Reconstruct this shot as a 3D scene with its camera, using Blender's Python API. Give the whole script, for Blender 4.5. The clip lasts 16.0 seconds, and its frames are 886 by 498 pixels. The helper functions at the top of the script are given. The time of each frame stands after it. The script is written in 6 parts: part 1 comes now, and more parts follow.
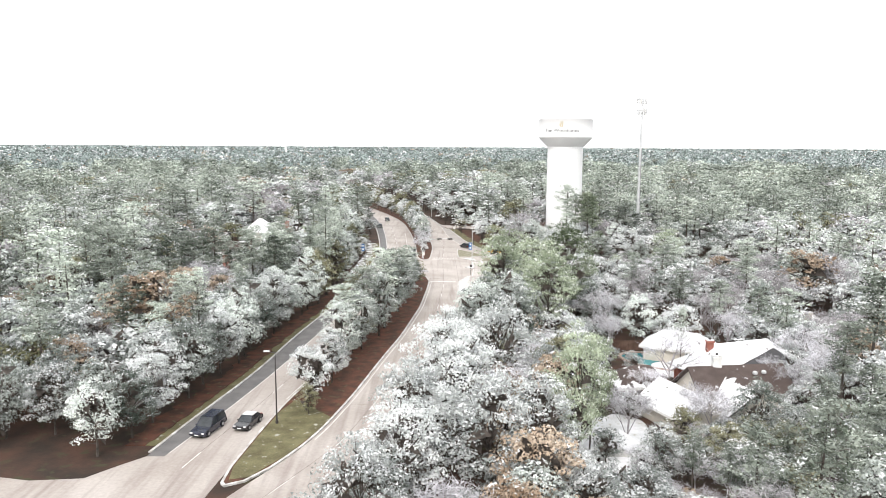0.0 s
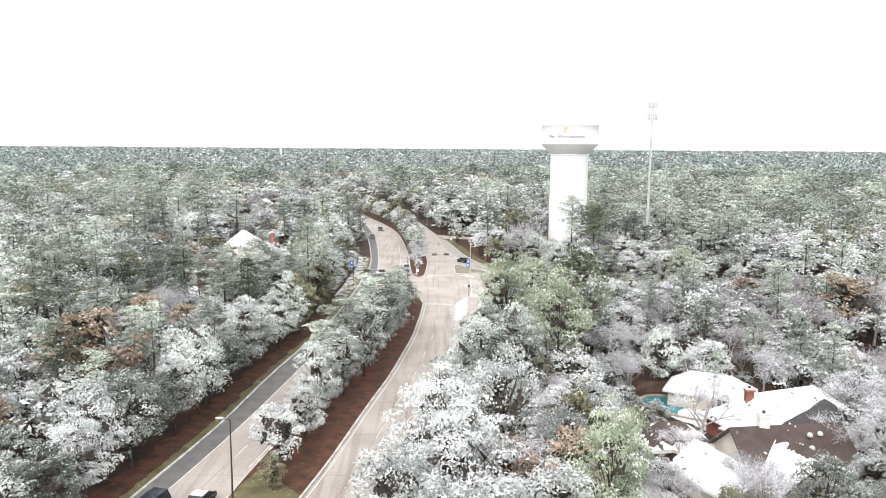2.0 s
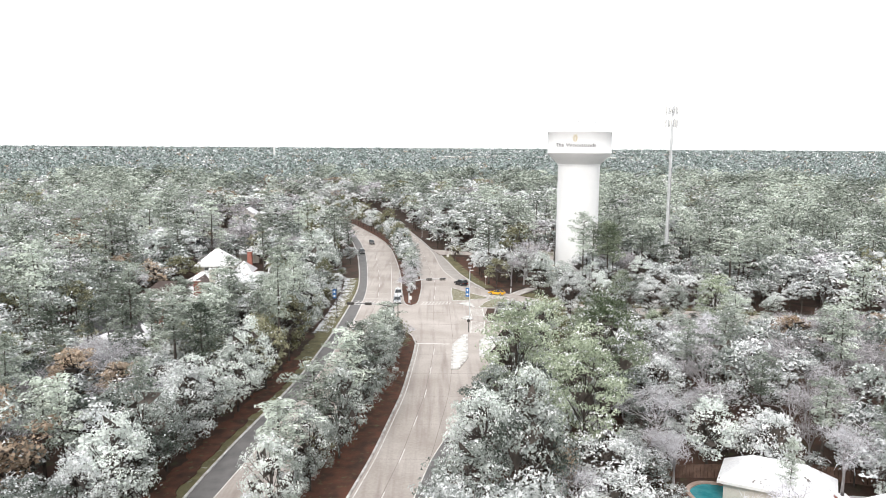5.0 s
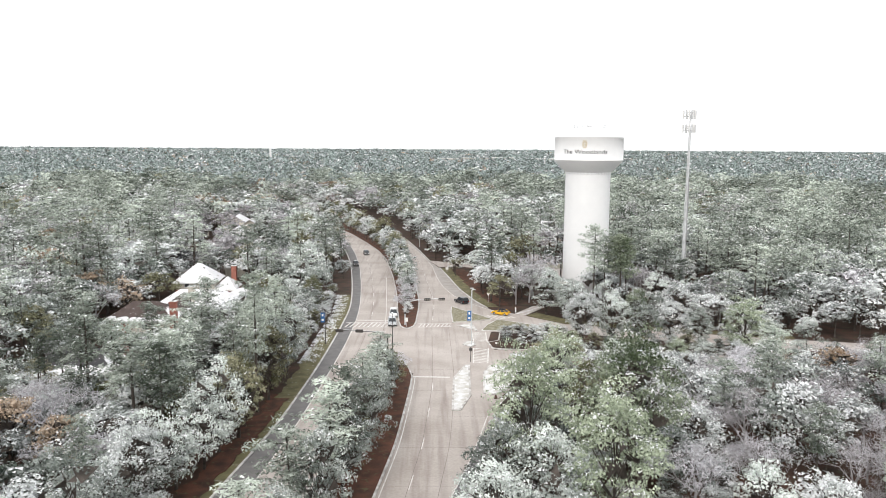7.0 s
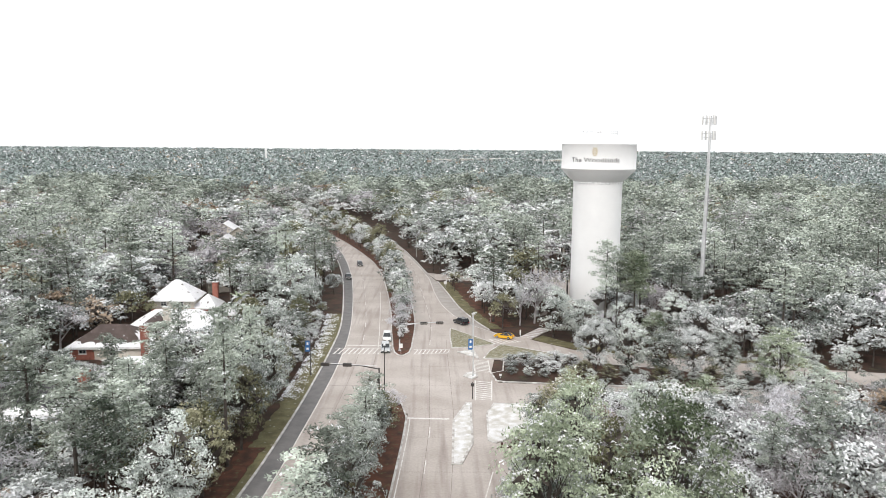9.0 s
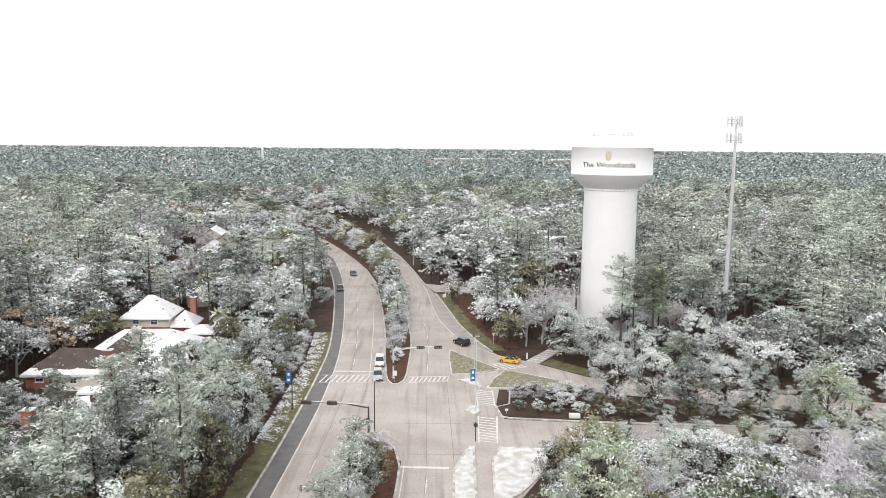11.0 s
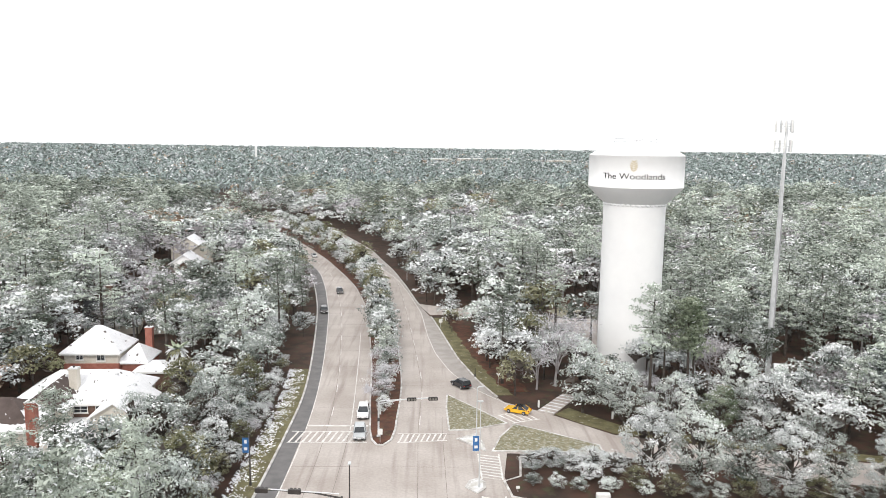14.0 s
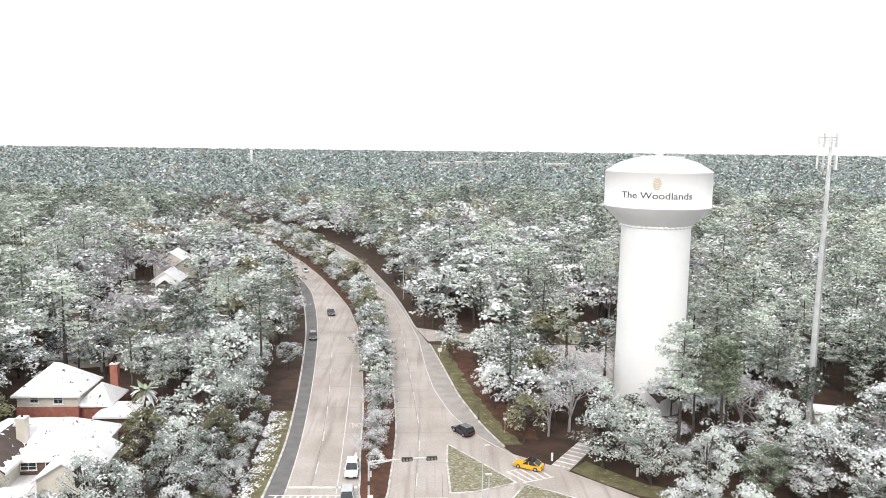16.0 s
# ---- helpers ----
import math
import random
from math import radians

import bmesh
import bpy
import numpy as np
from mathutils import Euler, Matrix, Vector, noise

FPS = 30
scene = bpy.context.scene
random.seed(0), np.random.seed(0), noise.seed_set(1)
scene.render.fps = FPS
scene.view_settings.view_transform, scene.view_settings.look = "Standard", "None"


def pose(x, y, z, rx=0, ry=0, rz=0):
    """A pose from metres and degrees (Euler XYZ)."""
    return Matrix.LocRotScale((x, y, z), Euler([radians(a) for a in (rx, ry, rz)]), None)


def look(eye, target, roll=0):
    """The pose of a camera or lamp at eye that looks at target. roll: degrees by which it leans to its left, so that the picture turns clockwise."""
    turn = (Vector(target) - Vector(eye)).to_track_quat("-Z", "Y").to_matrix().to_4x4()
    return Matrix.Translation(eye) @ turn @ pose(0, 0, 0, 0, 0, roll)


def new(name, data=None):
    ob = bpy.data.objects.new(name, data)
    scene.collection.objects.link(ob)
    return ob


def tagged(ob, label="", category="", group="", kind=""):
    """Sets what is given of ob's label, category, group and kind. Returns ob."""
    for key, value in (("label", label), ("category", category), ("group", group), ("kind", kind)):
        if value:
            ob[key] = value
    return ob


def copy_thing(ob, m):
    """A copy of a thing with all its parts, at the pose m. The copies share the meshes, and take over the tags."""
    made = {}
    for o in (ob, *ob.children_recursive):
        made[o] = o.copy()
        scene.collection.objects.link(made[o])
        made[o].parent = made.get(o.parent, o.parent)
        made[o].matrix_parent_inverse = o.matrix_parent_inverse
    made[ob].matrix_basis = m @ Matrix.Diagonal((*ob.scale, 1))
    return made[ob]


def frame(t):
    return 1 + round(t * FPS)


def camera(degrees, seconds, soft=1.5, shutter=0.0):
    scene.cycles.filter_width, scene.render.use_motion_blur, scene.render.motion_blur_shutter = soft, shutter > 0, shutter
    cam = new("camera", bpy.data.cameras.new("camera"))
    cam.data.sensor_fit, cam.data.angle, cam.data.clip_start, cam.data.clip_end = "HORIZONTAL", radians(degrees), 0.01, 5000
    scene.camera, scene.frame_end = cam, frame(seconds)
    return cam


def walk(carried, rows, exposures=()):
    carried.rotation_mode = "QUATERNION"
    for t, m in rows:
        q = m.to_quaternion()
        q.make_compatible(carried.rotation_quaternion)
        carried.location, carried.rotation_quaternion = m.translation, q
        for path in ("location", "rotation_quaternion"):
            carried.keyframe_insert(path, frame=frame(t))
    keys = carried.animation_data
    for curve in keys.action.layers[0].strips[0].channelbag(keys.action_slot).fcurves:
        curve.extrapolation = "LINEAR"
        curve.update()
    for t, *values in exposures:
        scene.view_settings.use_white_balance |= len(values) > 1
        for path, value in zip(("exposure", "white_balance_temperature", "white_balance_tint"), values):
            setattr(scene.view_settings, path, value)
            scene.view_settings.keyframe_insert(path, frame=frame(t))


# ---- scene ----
cam = camera(62.0, 16.0, soft=0.75)
ROWS = [
    (0, -0.000, -0.000, 34.863, 0.000, -7.996, 0.320),
    (0.5, 0.085, 4.369, 35.313, -0.061, -7.961, 0.338),
    (1, 0.169, 8.724, 35.769, -0.122, -7.930, 0.354),
    (1.5, 0.253, 13.054, 36.236, -0.180, -7.906, 0.368),
    (2, 0.335, 17.345, 36.721, -0.236, -7.891, 0.380),
    (2.5, 0.416, 21.585, 37.227, -0.287, -7.888, 0.388),
    (3, 0.493, 25.765, 37.759, -0.333, -7.900, 0.392),
    (3.5, 0.563, 29.894, 38.302, -0.376, -7.921, 0.392),
    (4, 0.618, 33.987, 38.840, -0.416, -7.946, 0.389),
    (5.2, 0.661, 43.743, 40.010, -0.505, -7.976, 0.372),
    (6.5, 0.562, 54.286, 41.040, -0.606, -7.935, 0.357),
    (7, 0.514, 58.309, 41.433, -0.649, -7.914, 0.361),
    (7.5, 0.477, 62.302, 41.857, -0.695, -7.899, 0.376),
    (8, 0.459, 66.260, 42.325, -0.744, -7.895, 0.403),
    (8.5, 0.460, 70.204, 42.808, -0.794, -7.900, 0.437),
    (9, 0.477, 74.163, 43.267, -0.840, -7.912, 0.472),
    (10.25, 0.577, 84.297, 44.059, -0.919, -7.952, 0.525),
    (11.5, 0.733, 94.834, 44.304, -0.952, -7.991, 0.536),
    (12, 0.807, 99.061, 44.426, -0.974, -8.009, 0.565),
    (12.5, 0.884, 103.248, 44.642, -1.012, -8.029, 0.621),
    (13, 0.959, 107.399, 44.952, -1.061, -8.046, 0.692),
    (13.5, 1.025, 111.522, 45.347, -1.115, -8.055, 0.759),
    (14, 1.074, 115.627, 45.815, -1.170, -8.049, 0.804),
    (14.5, 1.102, 119.722, 46.346, -1.220, -8.026, 0.813),
    (15, 1.112, 123.811, 46.925, -1.265, -7.987, 0.791),
    (15.5, 1.111, 127.895, 47.535, -1.308, -7.939, 0.749),
    (16, 1.103, 131.977, 48.160, -1.349, -7.885, 0.697),
]
# seconds, east, north, height, heading, pitch, lean of the drone
walk(cam, [(t, pose(x, y, z, 90 + pitch, -lean, yaw)) for t, x, y, z, yaw, pitch, lean in ROWS],
     exposures=[(0.0, 0.55), (3.5, 0.5), (6.5, 0.24), (9.0, 0.15), (12.5, 0.17), (14.5, 0.3), (16.0, 0.4)])

# ---- daylight: bright snow overcast ----
world = bpy.data.worlds.new("overcast")
scene.world = world
world.use_nodes = True
wn, wl = world.node_tree.nodes, world.node_tree.links
wn.clear()
w_out = wn.new("ShaderNodeOutputWorld")
w_bg = wn.new("ShaderNodeBackground")
w_sky = wn.new("ShaderNodeTexSky")
w_sky.sky_type = "NISHITA"
w_sky.sun_disc = False
w_sky.sun_elevation, w_sky.sun_rotation = radians(38), radians(200)
w_sky.dust_density = 3.0
w_dim = wn.new("ShaderNodeMix")
w_dim.data_type = "RGBA"
w_dim.inputs["Factor"].default_value = 0.93          # cloud cover over the clear sky
w_dim.inputs["B"].default_value = (9.9, 10.0, 10.1, 1)
w_bg.inputs["Strength"].default_value = 0.115
wl.new(w_sky.outputs["Color"], w_dim.inputs["A"])
wl.new(w_dim.outputs["Result"], w_bg.inputs["Color"])
wl.new(w_bg.outputs["Background"], w_out.inputs["Surface"])

sun_data = bpy.data.lights.new("sun", "SUN")
sun_data.energy, sun_data.angle, sun_data.color = 1.5, radians(18), (1.0, 0.95, 0.9)
sun = new("sun", sun_data)
sun.matrix_world = look((-30, -90, 90), (0, 0, 0))

# ---- materials ----


def material(name, base, second, scale=1.0, rough=0.85, detail_scale=None, third=None, third_at=0.6, bump=0.2, metal=0.0, band=0.12, obj_random=0.0, stretch=None, grain_amount=0.2):
    """Two tones mixed by coarse noise, fine grain over it, an optional third tone in patches."""
    m = bpy.data.materials.new(name)
    m.use_nodes = True
    n, l = m.node_tree.nodes, m.node_tree.links
    b = n["Principled BSDF"]
    b.inputs["Roughness"].default_value, b.inputs["Metallic"].default_value = rough, metal
    geo = n.new("ShaderNodeNewGeometry")
    na = n.new("ShaderNodeTexNoise")
    na.inputs["Scale"].default_value, na.inputs["Detail"].default_value = scale, 4
    nb = n.new("ShaderNodeTexNoise")
    nb.inputs["Scale"].default_value, nb.inputs["Detail"].default_value = detail_scale or scale * 9, 3
    l.new(geo.outputs["Position"], na.inputs["Vector"])
    l.new(geo.outputs["Position"], nb.inputs["Vector"])
    r = n.new("ShaderNodeMapRange")
    r.inputs["From Min"].default_value, r.inputs["From Max"].default_value = 0.35, 0.65
    l.new(na.outputs["Fac"], r.inputs["Value"])
    mx = n.new("ShaderNodeMix")
    mx.data_type = "RGBA"
    mx.inputs["A"].default_value, mx.inputs["B"].default_value = (*base, 1), (*second, 1)
    l.new(r.outputs["Result"], mx.inputs["Factor"])
    colour = mx.outputs["Result"]
    if third:
        nc = n.new("ShaderNodeTexNoise")
        nc.inputs["Scale"].default_value, nc.inputs["Detail"].default_value = scale * 2.3, 5
        off = n.new("ShaderNodeVectorMath")
        off.inputs[1].default_value = (31.7, 12.9, 5.1)
        l.new(geo.outputs["Position"], off.inputs[0])
        if stretch:
            st = n.new("ShaderNodeVectorMath")
            st.operation = "MULTIPLY"
            st.inputs[1].default_value = stretch
            l.new(off.outputs["Vector"], st.inputs[0])
            l.new(st.outputs["Vector"], nc.inputs["Vector"])
        else:
            l.new(off.outputs["Vector"], nc.inputs["Vector"])
        rc = n.new("ShaderNodeMapRange")
        rc.inputs["From Min"].default_value, rc.inputs["From Max"].default_value = third_at, third_at + band
        l.new(nc.outputs["Fac"], rc.inputs["Value"])
        m3 = n.new("ShaderNodeMix")
        m3.data_type = "RGBA"
        m3.inputs["B"].default_value = (*third, 1)
        l.new(colour, m3.inputs["A"])
        l.new(rc.outputs["Result"], m3.inputs["Factor"])
        colour = m3.outputs["Result"]
    grain = n.new("ShaderNodeMapRange")
    grain.inputs["To Min"].default_value, grain.inputs["To Max"].default_value = 1 - grain_amount, 1 + grain_amount
    l.new(nb.outputs["Fac"], grain.inputs["Value"])
    hsv = n.new("ShaderNodeHueSaturation")
    l.new(colour, hsv.inputs["Color"])
    value = grain.outputs["Result"]
    if obj_random:
        info = n.new("ShaderNodeObjectInfo")
        ro = n.new("ShaderNodeMapRange")
        ro.inputs["To Min"].default_value, ro.inputs["To Max"].default_value = 1 - obj_random, 1 + obj_random
        l.new(info.outputs["Random"], ro.inputs["Value"])
        mu = n.new("ShaderNodeMath")
        mu.operation = "MULTIPLY"
        l.new(value, mu.inputs[0])
        l.new(ro.outputs["Result"], mu.inputs[1])
        value = mu.outputs["Value"]
    l.new(value, hsv.inputs["Value"])
    l.new(hsv.outputs["Color"], b.inputs["Base Color"])
    if bump:
        bp = n.new("ShaderNodeBump")
        bp.inputs["Strength"].default_value, bp.inputs["Distance"].default_value = bump, 0.03
        l.new(nb.outputs["Fac"], bp.inputs["Height"])
        l.new(bp.outputs["Normal"], b.inputs["Normal"])
    return m


def leaf_material(name, a, b_, spread=0.35, rough=0.7, island=True):
    """Foliage or clinging snow: tone varies from leaf to leaf and from tree to tree."""
    m = bpy.data.materials.new(name)
    m.use_nodes = True
    n, l = m.node_tree.nodes, m.node_tree.links
    p = n["Principled BSDF"]
    p.inputs["Roughness"].default_value = rough
    p.inputs["Specular IOR Level"].default_value = 0.25
    geo, info = n.new("ShaderNodeNewGeometry"), n.new("ShaderNodeObjectInfo")
    mx = n.new("ShaderNodeMix")
    mx.data_type = "RGBA"
    mx.inputs["A"].default_value, mx.inputs["B"].default_value = (*a, 1), (*b_, 1)
    big = n.new("ShaderNodeTexNoise")
    big.inputs["Scale"].default_value, big.inputs["Detail"].default_value = 0.13, 2
    l.new(geo.outputs["Position"], big.inputs["Vector"])
    tone = n.new("ShaderNodeMapRange")
    tone.inputs["From Min"].default_value, tone.inputs["From Max"].default_value = 0.38, 0.63
    tone.inputs["To Min"].default_value, tone.inputs["To Max"].default_value = 0.0, 0.5
    l.new(big.outputs["Fac"], tone.inputs["Value"])
    tuft = n.new("ShaderNodeTexNoise")
    tuft.inputs["Scale"].default_value, tuft.inputs["Detail"].default_value = 0.75, 1
    l.new(geo.outputs["Position"], tuft.inputs["Vector"])
    clump = n.new("ShaderNodeMapRange")
    clump.inputs["From Min"].default_value, clump.inputs["From Max"].default_value = 0.36, 0.66
    clump.inputs["To Min"].default_value, clump.inputs["To Max"].default_value = 0.0, 0.42
    l.new(tuft.outputs["Fac"], clump.inputs["Value"])
    both = n.new("ShaderNodeMath")
    l.new(clump.outputs["Result"], both.inputs[0])
    l.new(tone.outputs["Result"], both.inputs[1])
    fac = n.new("ShaderNodeMath")
    fac.operation = "MULTIPLY_ADD"
    fac.inputs[1].default_value = 0.2
    l.new(geo.outputs["Random Per Island"], fac.inputs[0])
    own = n.new("ShaderNodeAttribute")
    own.attribute_name = "tree_tone"
    mixed = n.new("ShaderNodeMath")
    l.new(info.outputs["Random"], mixed.inputs[0])
    l.new(own.outputs["Fac"], mixed.inputs[1])
    per_tree = n.new("ShaderNodeMath")
    per_tree.operation = "FRACT"
    l.new(mixed.outputs["Value"], per_tree.inputs[0])
    add = n.new("ShaderNodeMath")
    frost = n.new("ShaderNodeMath")
    frost.operation = "MULTIPLY_ADD"
    frost.inputs[1].default_value = 0.5
    l.new(per_tree.outputs["Value"], frost.inputs[0])
    l.new(both.outputs["Value"], frost.inputs[2])
    calm = n.new("ShaderNodeMath")
    calm.operation = "SUBTRACT"
    calm.inputs[1].default_value = 0.2
    l.new(frost.outputs["Value"], calm.inputs[0])
    l.new(calm.outputs["Value"], fac.inputs[2])
    l.new(fac.outputs["Value"], mx.inputs["Factor"])
    l.new(per_tree.outputs["Value"], add.inputs[0])
    l.new(big.outputs["Fac"], add.inputs[1])
    r = n.new("ShaderNodeMapRange")
    r.inputs["From Min"].default_value, r.inputs["From Max"].default_value = 0.3, 1.7
    r.inputs["To Min"].default_value, r.inputs["To Max"].default_value = 1 - spread, 1 + spread
    l.new(add.outputs["Value"], r.inputs["Value"])
    hsv = n.new("ShaderNodeHueSaturation")
    l.new(mx.outputs["Result"], hsv.inputs["Color"])
    l.new(r.outputs["Result"], hsv.inputs["Value"])
    l.new(hsv.outputs["Color"], p.inputs["Base Color"])
    return m


SNOW = leaf_material("snow on leaves", (0.56, 0.58, 0.59), (0.87, 0.875, 0.89), 0.1, 0.6)
FROST = leaf_material("frosted twig", (0.46, 0.455, 0.48), (0.78, 0.77, 0.81), 0.15, 0.8)
TWIGS = leaf_material("thin frosted twigs", (0.27, 0.25, 0.255), (0.60, 0.59, 0.62), 0.2, 0.8)
NEEDLE = leaf_material("frosted pine needle", (0.066, 0.09, 0.06), (0.49, 0.535, 0.475), 0.45)
LEAF = leaf_material("evergreen leaf", (0.072, 0.098, 0.076), (0.62, 0.66, 0.63), 0.34)
OLIVE = leaf_material("olive leaf", (0.13, 0.135, 0.065), (0.28, 0.27, 0.18), 0.3)
GREEN = leaf_material("sprinkled green leaf", (0.07, 0.1, 0.048), (0.46, 0.515, 0.39), 0.3)
RUST = leaf_material("dry brown leaf", (0.27, 0.175, 0.105), (0.50, 0.415, 0.33), 0.3)
# distance haze is put into the two far colours: bluish, low in contrast
FAR_NEEDLE = leaf_material("snow-dusted haze-tinted needles of the plain", (0.12, 0.165, 0.15), (0.36, 0.42, 0.405), 0.25)
FAR_PALE = leaf_material("snowy haze-tinted crown of the plain", (0.26, 0.295, 0.3), (0.46, 0.49, 0.5), 0.15)
PALE_LEAF = leaf_material("snow-dulled leaf", (0.21, 0.24, 0.225), (0.68, 0.70, 0.695), 0.25)
# bark is darkened since it also colours the shade filler inside round crowns
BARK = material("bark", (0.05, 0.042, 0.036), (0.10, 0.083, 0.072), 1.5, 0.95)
PALE_BARK = material("pale bark", (0.27, 0.25, 0.25), (0.42, 0.40, 0.41), 1.5, 0.95)
# the deep shade under dense crowns is put into this straw colour
GROUND = material("pine straw and leaf litter darkened for tree shade", (0.029, 0.019, 0.013), (0.072, 0.035, 0.023), 0.25, 0.95, 5, third=(0.05, 0.045, 0.022), third_at=0.56, bump=0.5)
SNOWY_LAWN = material("snow-dusted lawn", (0.75, 0.75, 0.77), (0.6, 0.6, 0.6), 0.6, 0.85, 6, third=(0.34, 0.31, 0.22), third_at=0.6, bump=0.4, band=0.12)
PATCHY = material("thin snow over grass and concrete", (0.46, 0.44, 0.40), (0.56, 0.54, 0.5), 0.35, 0.95, 8, third=(0.74, 0.74, 0.76), third_at=0.38, bump=0.3, band=0.3)
CONCRETE = material("worn concrete", (0.37, 0.325, 0.295), (0.47, 0.425, 0.395), 0.12, 0.75, 2.5, third=(0.25, 0.205, 0.185), third_at=0.5, bump=0.1, band=0.35, stretch=(3.2, 0.16, 1))
ASPHALT = material("grey asphalt", (0.13, 0.125, 0.125), (0.18, 0.172, 0.17), 0.5, 0.8, 20, bump=0.2)
WET = material("wet grey concrete", (0.29, 0.265, 0.245), (0.37, 0.335, 0.31), 0.4, 0.6, 6, bump=0.1)
KERB = material("kerb concrete", (0.36, 0.335, 0.31), (0.66, 0.65, 0.64), 0.8, 0.8, 8)
PAINT = material("worn road paint", (0.72, 0.71, 0.69), (0.56, 0.53, 0.5), 0.9, 0.6, 14, third=(0.45, 0.41, 0.38), third_at=0.56, bump=0.05)
MEDIAN = material("median straw", (0.05, 0.025, 0.016), (0.125, 0.047, 0.027), 0.5, 0.95, 6, third=(0.10, 0.085, 0.04), third_at=0.58, bump=0.5)
GRASS = material("frosted winter grass", (0.16, 0.15, 0.085), (0.25, 0.225, 0.15), 0.9, 0.95, 7, third=(0.5, 0.5, 0.48), third_at=0.5, bump=0.5, band=0.3, grain_amount=0.45)
LAWN = material("olive winter grass", (0.10, 0.088, 0.042), (0.165, 0.15, 0.075), 0.5, 0.95, 5, third=(0.42, 0.41, 0.36), third_at=0.62, bump=0.5, grain_amount=0.4)
TANK = material("white tank paint", (0.81, 0.81, 0.815), (0.85, 0.85, 0.85), 0.15, 0.5, 0.8, bump=0.02, grain_amount=0.025)
STEEL = material("galvanised steel", (0.55, 0.56, 0.57), (0.66, 0.67, 0.68), 0.6, 0.5, 8, metal=0.3)
DARK_STEEL = material("dark bronze steel", (0.045, 0.04, 0.038), (0.07, 0.062, 0.058), 1.0, 0.5, 8)
TEXT = material("dark lettering", (0.04, 0.042, 0.045), (0.055, 0.056, 0.06), 2, 0.5)
GOLD = material("tan emblem", (0.56, 0.46, 0.27), (0.62, 0.52, 0.32), 2, 0.5)
SNOW_ROOF = material("snow-covered roof", (0.82, 0.82, 0.84), (0.76, 0.76, 0.78), 0.4, 0.8, 3, third=(0.10, 0.085, 0.08), third_at=0.655, bump=0.3, band=0.03)
BROWN_ROOF = material("brown shingles with snow", (0.075, 0.055, 0.05), (0.105, 0.08, 0.072), 0.5, 0.9, 9, third=(0.78, 0.78, 0.8), third_at=0.66, bump=0.5, band=0.03)
DARK_ROOF = material("dark shingles with snow", (0.05, 0.05, 0.055), (0.075, 0.072, 0.075), 0.5, 0.9, 9, third=(0.78, 0.78, 0.8), third_at=0.66, bump=0.5, band=0.03)
BRICK = material("red brick", (0.26, 0.095, 0.07), (0.34, 0.14, 0.105), 1.2, 0.9, 12, obj_random=0.15)
SIDING = material("cream siding", (0.55, 0.51, 0.44), (0.62, 0.58, 0.52), 0.6, 0.8, 8)
WHITE_TRIM = material("white trim", (0.74, 0.73, 0.71), (0.8, 0.8, 0.79), 1, 0.6, 10)
GLASS = material("dark window glass", (0.03, 0.035, 0.04), (0.05, 0.055, 0.06), 1, 0.1, 4, bump=0.0)
WOOD = material("weathered wood", (0.10, 0.06, 0.045), (0.16, 0.1, 0.075), 1.2, 0.9, 14)
POOL = material("pool water", (0.03, 0.22, 0.26), (0.05, 0.28, 0.31), 0.8, 0.08, 3, bump=0.1)
BLUE = material("blue banner cloth", (0.03, 0.12, 0.32), (0.05, 0.17, 0.4), 2, 0.7)

# ---- mesh helpers ----


def part(name, bm, mat, parent=None, label=""):
    """Links a bmesh as one mesh object, under a thing or a part when one is given."""
    me = bpy.data.meshes.new(name)
    bm.to_mesh(me)
    bm.free()
    return part_mesh(name, me, mat, parent, label)


def part_mesh(name, me, mat, parent=None, label=""):
    for m in (mat if isinstance(mat, (list, tuple)) else [mat]):
        if len(me.materials) < 8:
            me.materials.append(m)
    ob = new(name, me)
    if parent is not None:
        ob.parent = parent
    if label:
        tagged(ob, label)
    return ob


def thing(name, m, label, category, group="", kind=""):
    ob = new(name)
    ob.empty_display_size = 0.3
    ob.matrix_basis = m
    return tagged(ob, label, category, group, kind)


def box(bm, x0, y0, z0, x1, y1, z1, m=None, bevel=0.0):
    r = bmesh.ops.create_cube(bm, size=1)
    t = Matrix.LocRotScale(((x0 + x1) / 2, (y0 + y1) / 2, (z0 + z1) / 2), None, (abs(x1 - x0), abs(y1 - y0), abs(z1 - z0)))
    bmesh.ops.transform(bm, matrix=t, verts=r["verts"])
    if bevel:
        e = list({e for v in r["verts"] for e in v.link_edges})
        bev = bmesh.ops.bevel(bm, geom=e, offset=bevel, segments=2, affect="EDGES")
        vs = list({v for f in bev["faces"] for v in f.verts} | {v for v in r["verts"] if v.is_valid})
    else:
        vs = r["verts"]
    if m is not None:
        bmesh.ops.transform(bm, matrix=m, verts=vs)
    return bm


def tube(bm, a, b, ra, rb, n=8, caps=True):
    a, b = Vector(a), Vector(b)
    d = b - a
    r = bmesh.ops.create_cone(bm, cap_ends=caps, segments=n, radius1=ra, radius2=rb, depth=d.length)
    q = d.to_track_quat("Z", "Y").to_matrix().to_4x4()
    bmesh.ops.transform(bm, matrix=Matrix.Translation((a + b) / 2) @ q, verts=r["verts"])
    return bm


def lathe(bm, profile, n=48):
    rings = []
    for r, z in profile:
        rings.append([bm.verts.new((r * math.cos(2 * math.pi * i / n), r * math.sin(2 * math.pi * i / n), z)) for i in range(n)])
    for a, b in zip(rings, rings[1:]):
        for i in range(n):
            f = bm.faces.new((a[i], a[(i + 1) % n], b[(i + 1) % n], b[i]))
            f.smooth = True
    return bm


